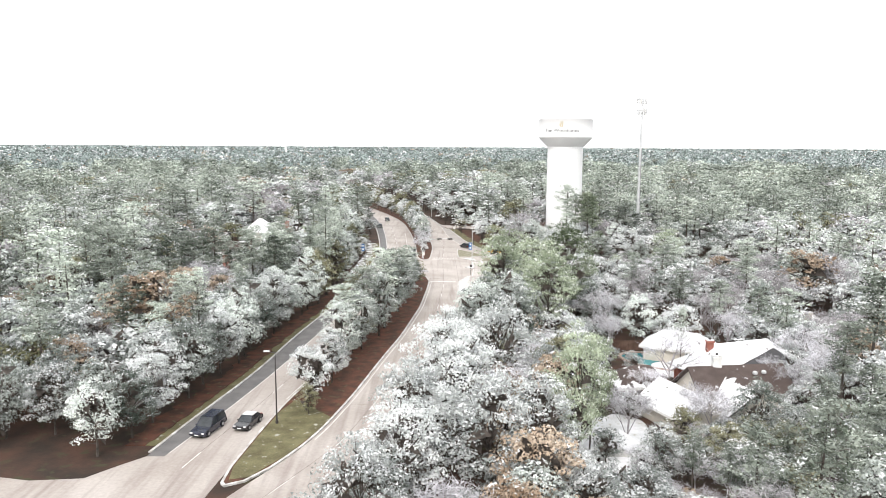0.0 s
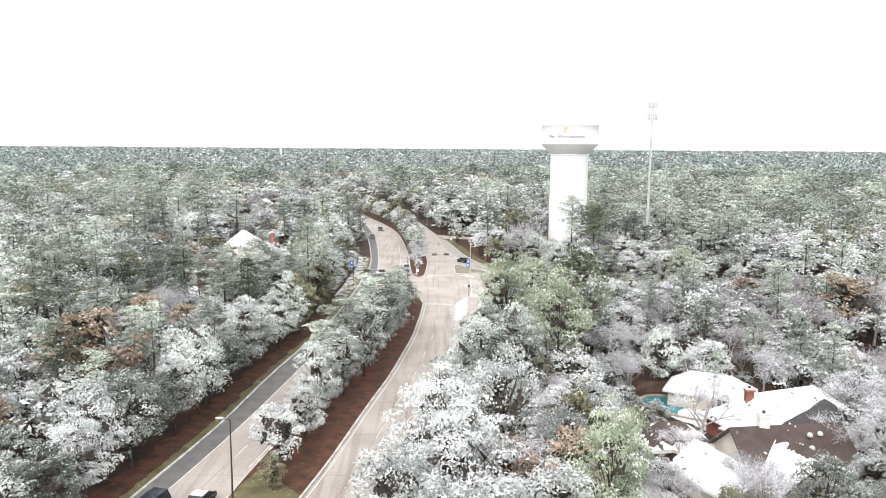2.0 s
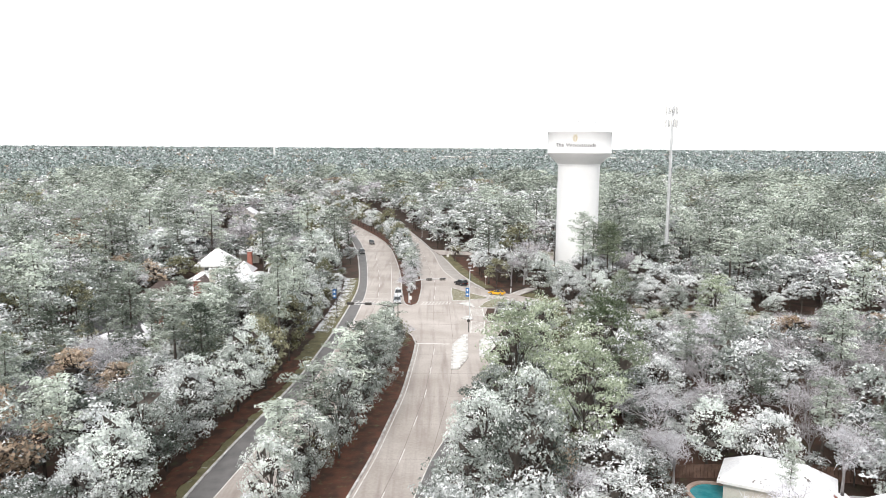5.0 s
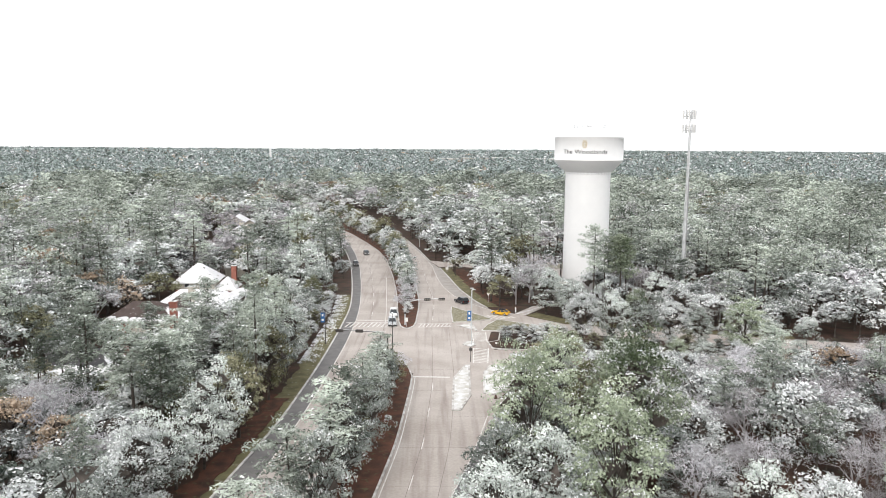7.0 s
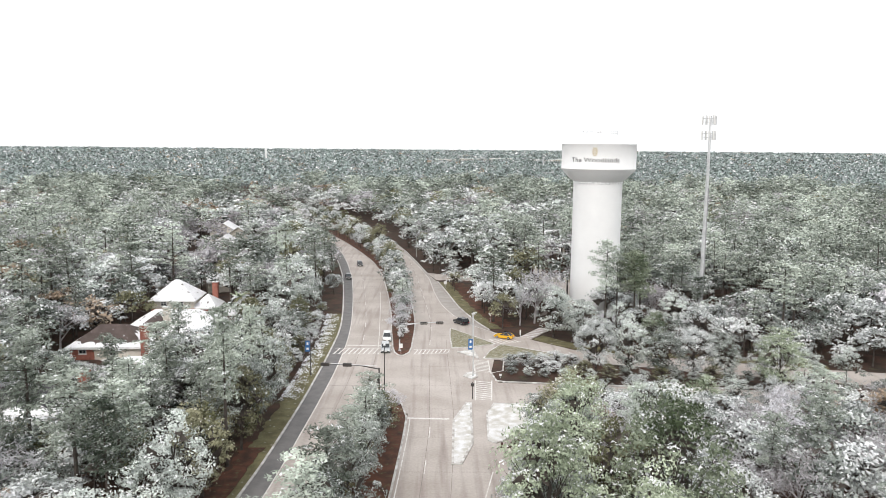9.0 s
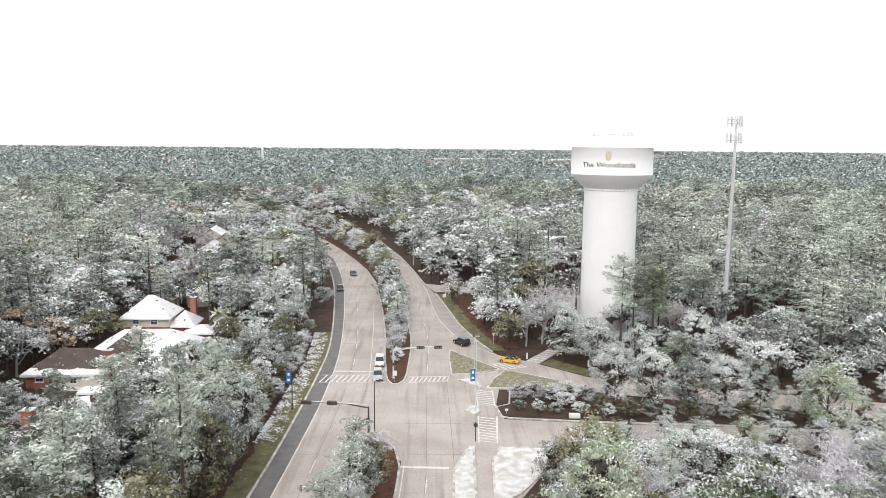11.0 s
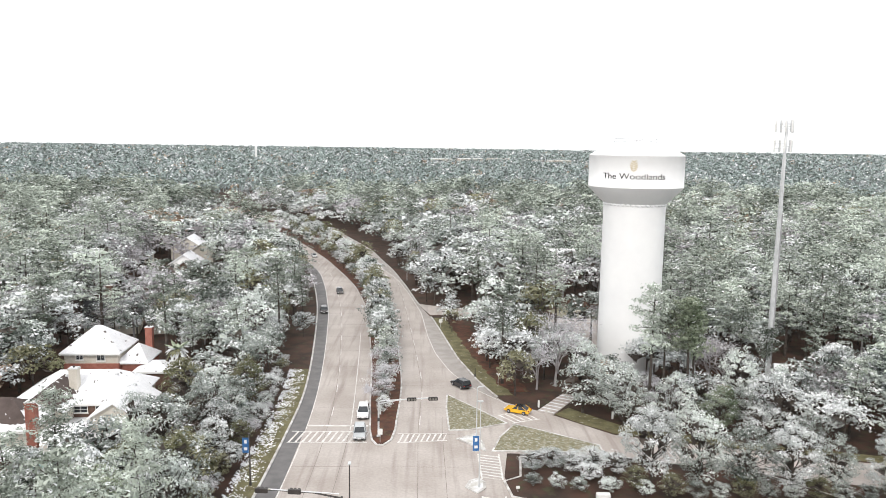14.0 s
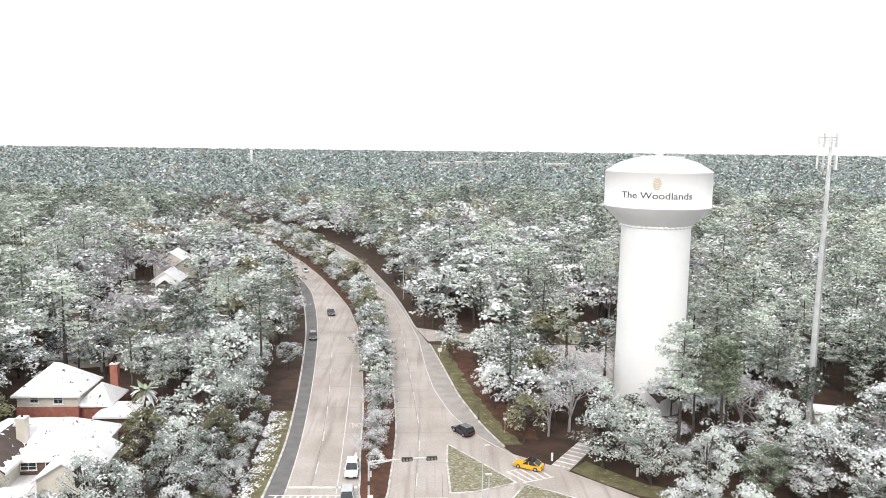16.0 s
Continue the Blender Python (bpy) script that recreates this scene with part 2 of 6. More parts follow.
def np_mesh(name, verts, tris, mats=None, smooth=False):
    """A triangle mesh from arrays."""
    me = bpy.data.meshes.new(name)
    n, k = len(verts), len(tris)
    me.vertices.add(n)
    me.vertices.foreach_set("co", np.asarray(verts, np.float32).ravel())
    me.loops.add(3 * k)
    me.loops.foreach_set("vertex_index", np.asarray(tris, np.int32).ravel())
    me.polygons.add(k)
    me.polygons.foreach_set("loop_start", np.arange(0, 3 * k, 3, dtype=np.int32))
    if mats is not None:
        me.polygons.foreach_set("material_index", np.asarray(mats, np.int32))
    me.polygons.foreach_set("use_smooth", np.full(k, smooth))
    me.update(calc_edges=True)
    return me


# ---- plan of the roads (east, north) ----


def curve(points, smooth=9):
    ys = np.arange(40.0, 620.0, 1.0)
    p = np.array(points)
    x = np.interp(ys, p[:, 1], p[:, 0])
    pad = np.pad(x, smooth, mode="reflect", reflect_type="odd")
    k = np.ones(2 * smooth + 1) / (2 * smooth + 1)
    x = np.convolve(pad, k, "valid")
    return lambda y: np.interp(y, ys, x)


FAR_W = [(-85, 490), (-125, 550), (-180, 620)]
l_kerb = curve([(-38, 40), (-34, 73), (-33, 81), (-30.3, 99.5), (-28.6, 108.5), (-26.9, 131), (-25.0, 146), (-22.6, 165), (-21.2, 195), (-20.8, 219), (-20.8, 244), (-22.5, 264), (-25.8, 293), (-29.2, 319), (-33.7, 345), (-41, 380), (-50, 414), (-64, 450)] + FAR_W)
l_line = curve([(-35.5, 40), (-32.3, 73), (-31.1, 80), (-28.5, 93.3), (-25.6, 112.3), (-23.2, 133), (-20.9, 153), (-19.9, 166), (-18.2, 205), (-18.0, 225), (-18.6, 244), (-20.2, 264), (-22.3, 285), (-25.5, 313), (-30.6, 345), (-36.6, 375), (-45.5, 402), (-59.5, 442), (-81, 490), (-121, 550), (-176, 620)])
l_med = curve([(-26, 40), (-23.3, 72), (-22.5, 84.5), (-21.3, 97), (-18.2, 115), (-15.3, 135), (-12.9, 155), (-11.6, 170), (-10.6, 185), (-9.6, 198), (-8.2, 215), (-7.8, 229), (-9, 244), (-10, 262), (-12.6, 290), (-16.8, 325), (-21.6, 349), (-27.5, 370), (-37.5, 402), (-49.5, 435), (-72, 490), (-111, 550), (-165, 620)], 5)
r_med = curve([(-32, 40), (-22, 68), (-20.1, 72.5), (-17, 79), (-14.9, 85.6), (-12.2, 100), (-10.4, 113), (-8.9, 123), (-7.4, 132), (-5.9, 145.6), (-4.6, 157), (-3.4, 180), (-3.2, 188), (-3.4, 215), (-3.6, 230), (-3.2, 246), (-3.4, 256), (-4.7, 274), (-7.8, 313), (-11.5, 353), (-17.6, 391), (-31, 435), (-52, 490), (-90, 550), (-144, 620)], 5)
r_line = curve([(-20, 40), (-13, 68), (-7.6, 85.6), (-4.9, 100), (-2.6, 116), (0.2, 132), (2.7, 141), (5.2, 150.5), (6.6, 156.5), (9, 168), (11, 178), (12, 190), (19, 236), (17.0, 240), (13.8, 245.3), (10.5, 249.7), (6.3, 260), (3.2, 274), (1.5, 289), (-0.3, 314), (-4.2, 339), (-8.4, 362), (-15.3, 386), (-27, 435), (-46, 490), (-82, 550), (-136, 620)], 3)
r_kerb = curve([(-18, 40), (-11, 68), (-5.4, 85.6), (-2.8, 100), (-0.4, 116), (2.2, 132), (4.7, 141), (7.2, 150.5), (8.8, 156.5), (11, 168), (13.2, 178), (16, 186), (19, 196), (19, 236), (17.3, 240), (14.8, 244), (11.5, 254), (7.8, 271), (5.8, 285.5), (2.9, 306), (0, 320), (-1.5, 326), (-5.3, 350), (-11, 381), (-23.5, 435), (-42, 490), (-78, 550), (-132, 620)], 3)


def lump(x, y, cx, cy, r0, r1):
    d = np.clip((np.hypot(np.asarray(x) - cx, np.asarray(y) - cy) - r0) / (r1 - r0), 0, 1)
    return 1 - d * d * (3 - 2 * d)


def ground_z(x, y):
    return -0.06 - 1.9 * lump(x, y, -64, 240, 20, 38) - 2.2 * lump(x, y, 43, 106, 24, 42)


# ---- ground: one sheet to the horizon ----
gx = np.unique(np.concatenate([np.linspace(-4800, -320, 15), np.linspace(-300, 300, 151), np.linspace(320, 4800, 15)]))
gy = np.unique(np.concatenate([np.linspace(-600, -20, 8), np.linspace(0, 620, 156), np.linspace(660, 4700, 18)]))
X, Y = np.meshgrid(gx, gy)
Z = ground_z(X, Y)
nx, ny = len(gx), len(gy)
idx = np.arange(nx * ny).reshape(ny, nx)
a, b, c, d = idx[:-1, :-1].ravel(), idx[:-1, 1:].ravel(), idx[1:, 1:].ravel(), idx[1:, :-1].ravel()
ground = part_mesh("ground", np_mesh("ground", np.stack([X.ravel(), Y.ravel(), Z.ravel()], 1), np.concatenate([np.stack([a, b, c], 1), np.stack([a, c, d], 1)]), smooth=True), GROUND)
tagged(ground, "forest floor of red-brown pine straw, thin grass and snow", "ground", kind="structure")


def strip(name, fa, fb, y0, y1, z, mat, step=2.0, parent=None, skirt=0.25):
    """A paved strip between two edge curves, with thickness."""
    ys = np.append(np.arange(y0, y1, step), y1)
    bm = bmesh.new()
    rows = []
    for y in ys:
        xa, xb = float(fa(y)), float(fb(y))
        rows.append([bm.verts.new(p) for p in ((xa, y, z - skirt), (xa, y, z), (xb, y, z), (xb, y, z - skirt))])
    for p, q in zip(rows, rows[1:]):
        for i in range(3):
            bm.faces.new((p[i], p[i + 1], q[i + 1], q[i]))
    for e in (rows[0], rows[-1]):
        bm.faces.new(e)
    bmesh.ops.recalc_face_normals(bm, faces=bm.faces)
    return part(name, bm, mat, parent)


def offset(f, d):
    return lambda y: f(y) + d


def slab(name, poly, z0, z1, mat, parent=None):
    bm = bmesh.new()
    lo = [bm.verts.new((x, y, z0)) for x, y in poly]
    hi = [bm.verts.new((x, y, z1)) for x, y in poly]
    bm.faces.new(hi)
    for i in range(len(poly)):
        j = (i + 1) % len(poly)
        bm.faces.new((lo[i], lo[j], hi[j], hi[i]))
    bmesh.ops.recalc_face_normals(bm, faces=bm.faces)
    return part(name, bm, mat, parent)


def road(ob, label):
    return tagged(ob, label, "road", kind="structure")


road(strip("road_west", l_line, l_med, 60, 190, 0, CONCRETE), "pale worn concrete carriageway, wet and clear of snow")
road(strip("road_west_far", l_line, l_med, 232, 600, 0, CONCRETE), "pale worn concrete carriageway curving off through the woods")
road(strip("road_shoulder_west", l_kerb, l_line, 79, 600, -0.008, ASPHALT), "dark grey asphalt shoulder beside the carriageway")
road(strip("road_east", r_med, r_line, 60, 190, 0, CONCRETE), "pale worn concrete carriageway, wet and clear of snow")
road(strip("road_east_far", r_med, r_line, 232, 600, 0, CONCRETE), "pale worn concrete carriageway curving off through the woods")
road(strip("road_shoulder_east", r_line, r_kerb, 60, 160, -0.008, ASPHALT), "dark grey asphalt shoulder beside the carriageway")
road(strip("road_turn_lane", r_line, r_kerb, 160, 176, -0.008, CONCRETE), "pale concrete flare of the turn lane")
road(strip("road_shoulder_east_far", r_line, r_kerb, 241, 600, -0.008, WET), "wet grey concrete shoulder beside the carriageway")
road(slab("road_junction", [(l_line(190), 190), (l_line(211), 211), (l_line(232), 232), (12.5, 232), (14.5, 243.9), (22, 238), (31.5, 228.3), (50, 222.5), (80, 214.5), (140, 202), (140, 193), (80, 205.5), (50, 214), (30, 220.2), (13.5, 221), (12.3, 213), (13, 206), (28, 204.2), (54, 202.5), (120, 199), (120, 190), (54, 194), (30, 195.5), (19, 195.5), (16.3, 185.6), (11.2, 176), (11.2, 190)], -0.25, -0.004, CONCRETE), "wide pale concrete junction with side streets")
road(slab("road_cross_street", [(-90, 45), (-90, 74), (-46.7, 73.6), (-43, 72.8), (-37.6, 73.4), (-35.2, 76.6), (-33.2, 79), (l_line(79), 79), (l_line(62), 60), (l_med(60), 60), (r_med(60), 60), (r_kerb(60), 60), (-17, 45)], -0.25, -0.002, CONCRETE), "pale concrete mouth of a cross street")


def kerb_line(name, f, y0, y1, w=0.28, h=0.14, label="concrete kerb dusted with snow"):
    ob = strip(name, f, offset(f, w + 0.06), y0, y1, h, KERB, 2.0, skirt=0.4)
    return tagged(ob, label, "kerb", kind="structure")


kerb_line("kerb_west", offset(l_kerb, -0.3), 80, 560)
kerb_line("kerb_east_north", r_kerb, 246, 309)
kerb_line("kerb_east_far", r_kerb, 322, 560)
kerb_line("kerb_east_south", r_kerb, 60, 174)


def island(name, poly, mat, label, h=0.15, rim=0.3, category="traffic island"):
    bm = bmesh.new()
    lo = [bm.verts.new((x, y, -0.3)) for x, y in poly]
    hi = [bm.verts.new((x, y, h)) for x, y in poly]
    top = bm.faces.new(hi)
    for i in range(len(poly)):
        j = (i + 1) % len(poly)
        bm.faces.new((lo[i], lo[j], hi[j], hi[i]))
    bmesh.ops.recalc_face_normals(bm, faces=bm.faces)
    bmesh.ops.inset_region(bm, faces=[top], thickness=rim, use_even_offset=True)
    inner = [v.co.copy() for v in top.verts]
    bmesh.ops.delete(bm, geom=[top], context="FACES_ONLY")
    ob = part(name, bm, KERB)
    tagged(ob, label, category, kind="structure")
    b2 = bmesh.new()
    f = b2.faces.new([b2.verts.new((v.x, v.y, h - 0.02)) for v in inner])
    if f.normal.z < 0:
        f.normal_flip()
    part("planting_bed", b2, mat, ob)
    return ob


def median_poly(y0, y1, nose0, nose1, step=3.0):
    ys = np.append(np.arange(y0, y1, step), y1)
    west = [(float(l_med(y)), float(y)) for y in ys]
    east = [(float(r_med(y)), float(y)) for y in ys]
    return list(nose0) + east + list(nose1) + west[::-1]


island("median_south", median_poly(76, 188, [(-22.9, 72.3), (-22.3, 71.6), (-20.4, 72.8)], [(-4.2, 194.0), (-5.4, 196.6), (-7.4, 196.6), (-8.9, 194.5)]), MEDIAN, "long median bed of red-brown pine straw inside a concrete kerb", category="median")
tip = slab("median_lawn", [(-22.2, 73.0), (-20.3, 73.6), (-17.4, 79.3), (-15.3, 86), (-14.2, 91), (-20.0, 97.5), (-21.2, 93), (-22.0, 84.5), (-22.6, 76)], 0.12, 0.16, LAWN)
tagged(tip, "olive winter grass with a little snow on the median tip", "lawn", kind="structure")
island("median_north", median_poly(230, 560, [(-7.3, 225.6), (-6.4, 223.6), (-5.2, 223.4), (-4.0, 225.6)], []), MEDIAN, "long median bed of red-brown pine straw inside a concrete kerb", category="median")
island("traffic_island_north", [(5.0, 247.3), (4.7, 240), (4.9, 229.4), (8.7, 229.9), (14.9, 232.8), (10.2, 239.8)], GRASS, "triangular traffic island of frosted grass and snow")
island("traffic_island_tip", [(6.0, 226.2), (10.4, 221.4), (10.3, 224.2), (9.4, 228.4)], PATCHY, "small snow-covered concrete traffic island", rim=0.35)
island("traffic_island_east", [(11.2, 221.4), (14.5, 221.5), (28.2, 220.9), (28.3, 224.0), (20.2, 229.8), (15.9, 232.6), (12.9, 227)], GRASS, "traffic island of thin frosted grass beside a slip lane")
island("traffic_island_refuge", [(6.6, 209.6), (8.2, 207.8), (9.4, 209.2), (9.5, 211.2), (8.6, 212.4), (7.3, 211.6)], PATCHY, "small snow-covered refuge island with a signal pole", rim=0.35)
island("traffic_island_corner", [(12.0, 211.5), (12.6, 206.9), (14.0, 206.2), (28, 204.5), (54, 202.8), (60, 203.4), (50, 213.6), (30, 219.8), (15.2, 219.6), (14.4, 213)], GROUND, "bed of dark pine straw with a clipped hedge between two streets", category="planting bed")
island("traffic_island_south", [(3.4, 170.2), (4.9, 170.4), (6.9, 177.7), (7.2, 188), (7.5, 195), (6.4, 194.8), (4.0, 186.6)], PATCHY, "narrow kerbed traffic island under snow", rim=0.35)
island("traffic_island_southeast", [(9.0, 178.6), (10.2, 177.6), (12.5, 179.5), (16.2, 185.6), (18.8, 194.3), (11.2, 194.8), (9.6, 190)], PATCHY, "kerbed corner island with snow over thin grass")

# ---- road markings ----
paint = thing("road_marking", pose(0, 0, 0), "white painted lane lines, crossings and arrows on the concrete", "road marking", kind="structure")
for name, f, y0, y1 in (("edge_line", l_line, 80, 225), ("edge_line", l_line, 230, 560), ("edge_line", offset(r_med, 0.35), 84, 187.5), ("edge_line", offset(r_line, -0.15), 72, 168), ("edge_line", r_line, 242, 560), ("edge_line", offset(l_med, 0.3), 300, 560), ("edge_line", offset(l_med, -0.45), 98, 185)):
    strip(name, f, offset(f, 0.16), y0, y1, 0.012, PAINT, 2.0, paint, skirt=0.01)
turn_line = curve([(-11, 40), (-11, 229), (-11.5, 239.6), (-12.3, 253.3), (-13.4, 270.7), (-14.9, 292), (-15, 620)], 2)
strip("turn_lane_line", turn_line, offset(turn_line, 0.16), 229.5, 291, 0.012, PAINT, 2.0, paint, skirt=0.01)


def mid(fa, fb, k):
    return lambda y: fa(y) + (fb(y) - fa(y)) * k


for f, y0, y1 in ((offset(l_line, 3.45), 76, 190), (offset(l_line, 3.55), 236, 540), (offset(r_med, 3.65), 70, 190), (offset(r_med, 3.7), 232, 540)):
    y = y0
    while y < y1:
        strip("lane_dash", f, offset(f, 0.14), y, y + 4.2, 0.012, PAINT, 2.1, paint, skirt=0.01)
        y += 12.19
slab("stop_line", [(-3.6, 187.5), (3.5, 187.2), (3.5, 187.8), (-3.6, 188.1)], 0.002, 0.012, PAINT, paint)
slab("stop_line", [(-18, 231.2), (-8.2, 231.2), (-8.2, 231.8), (-18, 231.8)], 0.002, 0.012, PAINT, paint)


def zebra(p, q, r, s, n, slant=0.0):
    """Bars between two parallel edges p-q and r-s."""
    p, q, r, s = (Vector((*v, 0)) for v in (p, q, r, s))
    for i in range(n):
        k0, k1 = (i + 0.1) / n, (i + 0.42) / n
        sh = slant / n
        pts = [p.lerp(q, k0), p.lerp(q, k1), r.lerp(s, min(k1 + sh, 1)), r.lerp(s, min(k0 + sh, 1))]
        slab("crossing_bar", [(v.x, v.y) for v in pts], 0.002, 0.012, PAINT, paint)
    for u, v in ((p, q), (r, s)):
        n_ = (v - u).normalized()
        w = Vector((-n_.y, n_.x, 0)) * 0.12
        slab("crossing_edge", [(z.x, z.y) for z in (u - w, v - w, v + w, u + w)], 0.013, 0.02, PAINT, paint)


zebra((-20.2, 224.6), (-7.8, 224.7), (-20.2, 229.0), (-7.8, 229.1), 12, 0.8)
zebra((-3.2, 224.6), (4.6, 225.6), (-3.2, 228.2), (4.6, 228.3), 9, 0.8)
zebra((9.1, 220.6), (9.1, 212.2), (12.2, 220.6), (12.0, 212.0), 9, 0.9)
zebra((8.8, 207.2), (8.2, 196.3), (11.9, 207.2), (11.0, 196.3), 10, 0.9)
zebra((13.6, 236.5), (18.4, 239.4), (15.7, 233.0), (20.6, 235.0), 5, 0.3)
walkway = slab("sidewalk", [(20.6, 238.6), (23.3, 237.0), (29.2, 246.3), (26.8, 247.8)], -0.2, 0.1, CONCRETE)
tagged(walkway, "short pale concrete path with snow between the slabs", "sidewalk", kind="structure")
for i in range(7):
    k = i / 7
    slab("snow_stripe", [(20.9 + 6 * k, 239.0 + 9 * k), (23.4 + 6 * k, 237.5 + 9 * k), (23.6 + 6 * k, 237.8 + 9 * k), (21.1 + 6 * k, 239.3 + 9 * k)], 0.1, 0.12, SNOWY_LAWN, walkway)
TAR = material("tar joint", (0.17, 0.145, 0.13), (0.25, 0.22, 0.2), 1.0, 0.8, 9)
joints = thing("road_joint", pose(0, 0, 0), "dark sealed joints between the concrete slabs", "road joint", kind="structure")
for f, y0, y1 in ((offset(r_med, 3.55), 62, 240), (offset(r_med, 7.45), 96, 236), (offset(l_line, 3.4), 80, 330), (offset(l_line, 7.1), 92, 250), (offset(r_med, 3.6), 240, 400)):
    strip("joint", f, offset(f, 0.06), y0, y1, 0.004, TAR, 3.0, joints, skirt=0.004)
for y in np.arange(96.0, 330.0, 12.0):
    slab("joint", [(float(r_med(y)), y), (float(r_line(y)) if y < 176 or y > 246 else 6.0, y), (float(r_line(y)) if y < 176 or y > 246 else 6.0, y + 0.05), (float(r_med(y)), y + 0.05)], 0.0005, 0.0042, TAR, joints)
    slab("joint", [(float(l_line(y)), y), (float(l_med(y)), y), (float(l_med(y)), y + 0.05), (float(l_line(y)), y + 0.05)], 0.0005, 0.0042, TAR, joints)
for x in np.arange(20.0, 60.0, 6.5):
    slab("joint", [(x, 196.2), (x + 1.6, 203.6), (x + 1.66, 203.6), (x + 0.06, 196.2)], -0.003, 0.001, TAR, joints)
# turn arrow and lane word, read by the drivers who come towards the junction
slab("turn_arrow", [(-9.4, 240.5), (-9.2, 243.6), (-9.6, 243.6), (-9.8, 241.2), (-10.2, 241.2), (-10.2, 240.5)], 0.002, 0.012, PAINT, paint)
slab("turn_arrow_head", [(-8.5, 240.85), (-9.5, 239.9), (-9.4, 241.8)], 0.013, 0.018, PAINT, paint)
fc = bpy.data.curves.new("lane_word", "FONT")
fc.body, fc.size, fc.extrude, fc.align_x = "ONLY", 1.0, 0.004, "CENTER"
lw = new("lane_word", fc)
lw.data.materials.append(PAINT)
lw.parent = paint
lw.matrix_basis = pose(-10.9, 256.2, 0.012, 0, 0, 184) @ Matrix.Diagonal((0.85, 3.0, 1, 1))

drive = slab("driveway", [(2.2, 311.5), (0.6, 318), (-1.2, 325.5), (6, 321.5), (16, 318), (30, 308), (46, 309), (52, 296), (50, 280), (34, 278), (30, 292), (20, 307), (9, 312.2)], -0.25, 0.0, CONCRETE)
tagged(drive, "pale concrete service drive leading to the water tower", "driveway", kind="structure")



def ragged(f, d, amp, seed):
    return lambda y: f(y) + d + amp * noise.noise(Vector((float(y) * 0.31, seed, 0.0))) + amp * 0.6 * noise.noise(Vector((float(y) * 0.9, seed, 5.0)))


verge = strip("verge_straw", ragged(l_kerb, -4.6, 1.2, 2.0), ragged(l_kerb, -1.6, 0.7, 3.0), 82, 178, 0.02, MEDIAN, 0.8)
tagged(verge, "bank of red-brown pine straw beside the road", "verge", kind="structure")
verge = strip("verge_grass_south", ragged(l_kerb, -1.5, 0.6, 3.0), offset(l_kerb, -0.35), 82, 176, 0.03, LAWN, 0.8)
tagged(verge, "thin strip of olive grass behind the kerb", "verge", kind="structure")
verge = strip("verge_grass", ragged(l_kerb, -3.6, 1.0, 4.0), offset(l_kerb, -0.35), 176, 262, 0.03, LAWN, 0.8)
tagged(verge, "strip of olive grass between shoulder and ditch", "verge", kind="structure")
verge = strip("verge_grass_east", offset(r_kerb, 0.3), ragged(r_kerb, 3.6, 1.0, 6.0), 247, 308, 0.03, LAWN, 0.8)
tagged(verge, "strip of olive grass behind the kerb", "verge", kind="structure")

verge = strip("verge_straw_east", ragged(r_kerb, 3.2, 1.0, 6.0), ragged(r_kerb, 8.0, 1.2, 8.0), 249, 306, 0.02, MEDIAN, 0.8)
tagged(verge, "bank of red-brown pine straw under the roadside trees", "verge", kind="structure")
verge = slab("verge_grass_street", [(23.6, 237.3), (27, 233.3), (31.8, 228.9), (40, 226.3), (50, 223.2), (64, 219.4), (80, 215.2), (80.5, 217.4), (64, 222.2), (50.6, 225.8), (41, 229.4), (33.5, 232.5), (29, 237.4), (26.5, 240.5)], -0.2, 0.03, LAWN)
tagged(verge, "strip of olive-brown grass behind the slip lane", "verge", kind="structure")

# ---- water tower ----
tower = thing("water_tower", pose(43.8, 266.6, 0, 0, 0, -18.5), "white painted water tower with a wide tank on a thick column", "water tower")
part("column", lathe(bmesh.new(), [(6.9, -1.5), (6.6, 0), (6.3, 3.0), (6.25, 34.7), (6.25, 34.9)]), TANK, tower)
part("tank_cone", lathe(bmesh.new(), [(6.2, 34.4), (6.45, 34.7), (7.3, 35.4), (9.3, 37.5), (9.52, 37.85)]), TANK, tower)
part("tank", lathe(bmesh.new(), [(9.5, 37.8), (9.6, 37.88), (9.6, 38.02), (9.52, 38.1), (9.52, 44.1), (9.58, 44.18), (9.5, 44.3)], 96), TANK, tower)
part("dome", lathe(bmesh.new(), [(9.5, 44.25), (8.6, 44.85), (7.0, 45.8), (5.2, 46.4), (3.2, 46.85), (1.4, 47.05), (0.01, 47.1)], 64), TANK, tower)
for i in range(40):
    an = 2 * math.pi * i / 40
    bm = bmesh.new()
    bmesh.ops.create_uvsphere(bm, u_segments=8, v_segments=5, radius=0.5)
    for v in bm.verts:
        v.co = Vector((v.co.x * 0.35, v.co.y, v.co.z * 0.55))
    s = part("column_scallop", bm, TANK, tower)
    s.matrix_basis = Matrix.Rotation(an, 4, "Z") @ Matrix.Translation((6.28, 0, 34.35))
rail = bmesh.new()
for i in range(20):
    an = 2 * math.pi * i / 20
    x, y = 4.6 * math.cos(an), 4.6 * math.sin(an)
    tube(rail, (x, y, 46.3), (x, y, 47.6), 0.04, 0.04, 5)
    x2, y2 = 4.6 * math.cos(an + math.pi / 10), 4.6 * math.sin(an + math.pi / 10)
    for z in (47.0, 47.55):
        tube(rail, (x, y, z), (x2, y2, z), 0.035, 0.035, 5)
part("roof_railing", rail, STEEL, tower)
vent = lathe(bmesh.new(), [(0.7, 46.9), (0.7, 47.3), (0.95, 47.35), (0.95, 47.55), (0.2, 47.75)], 20)
part("roof_vent", vent, TANK, tower)
ant = bmesh.new()
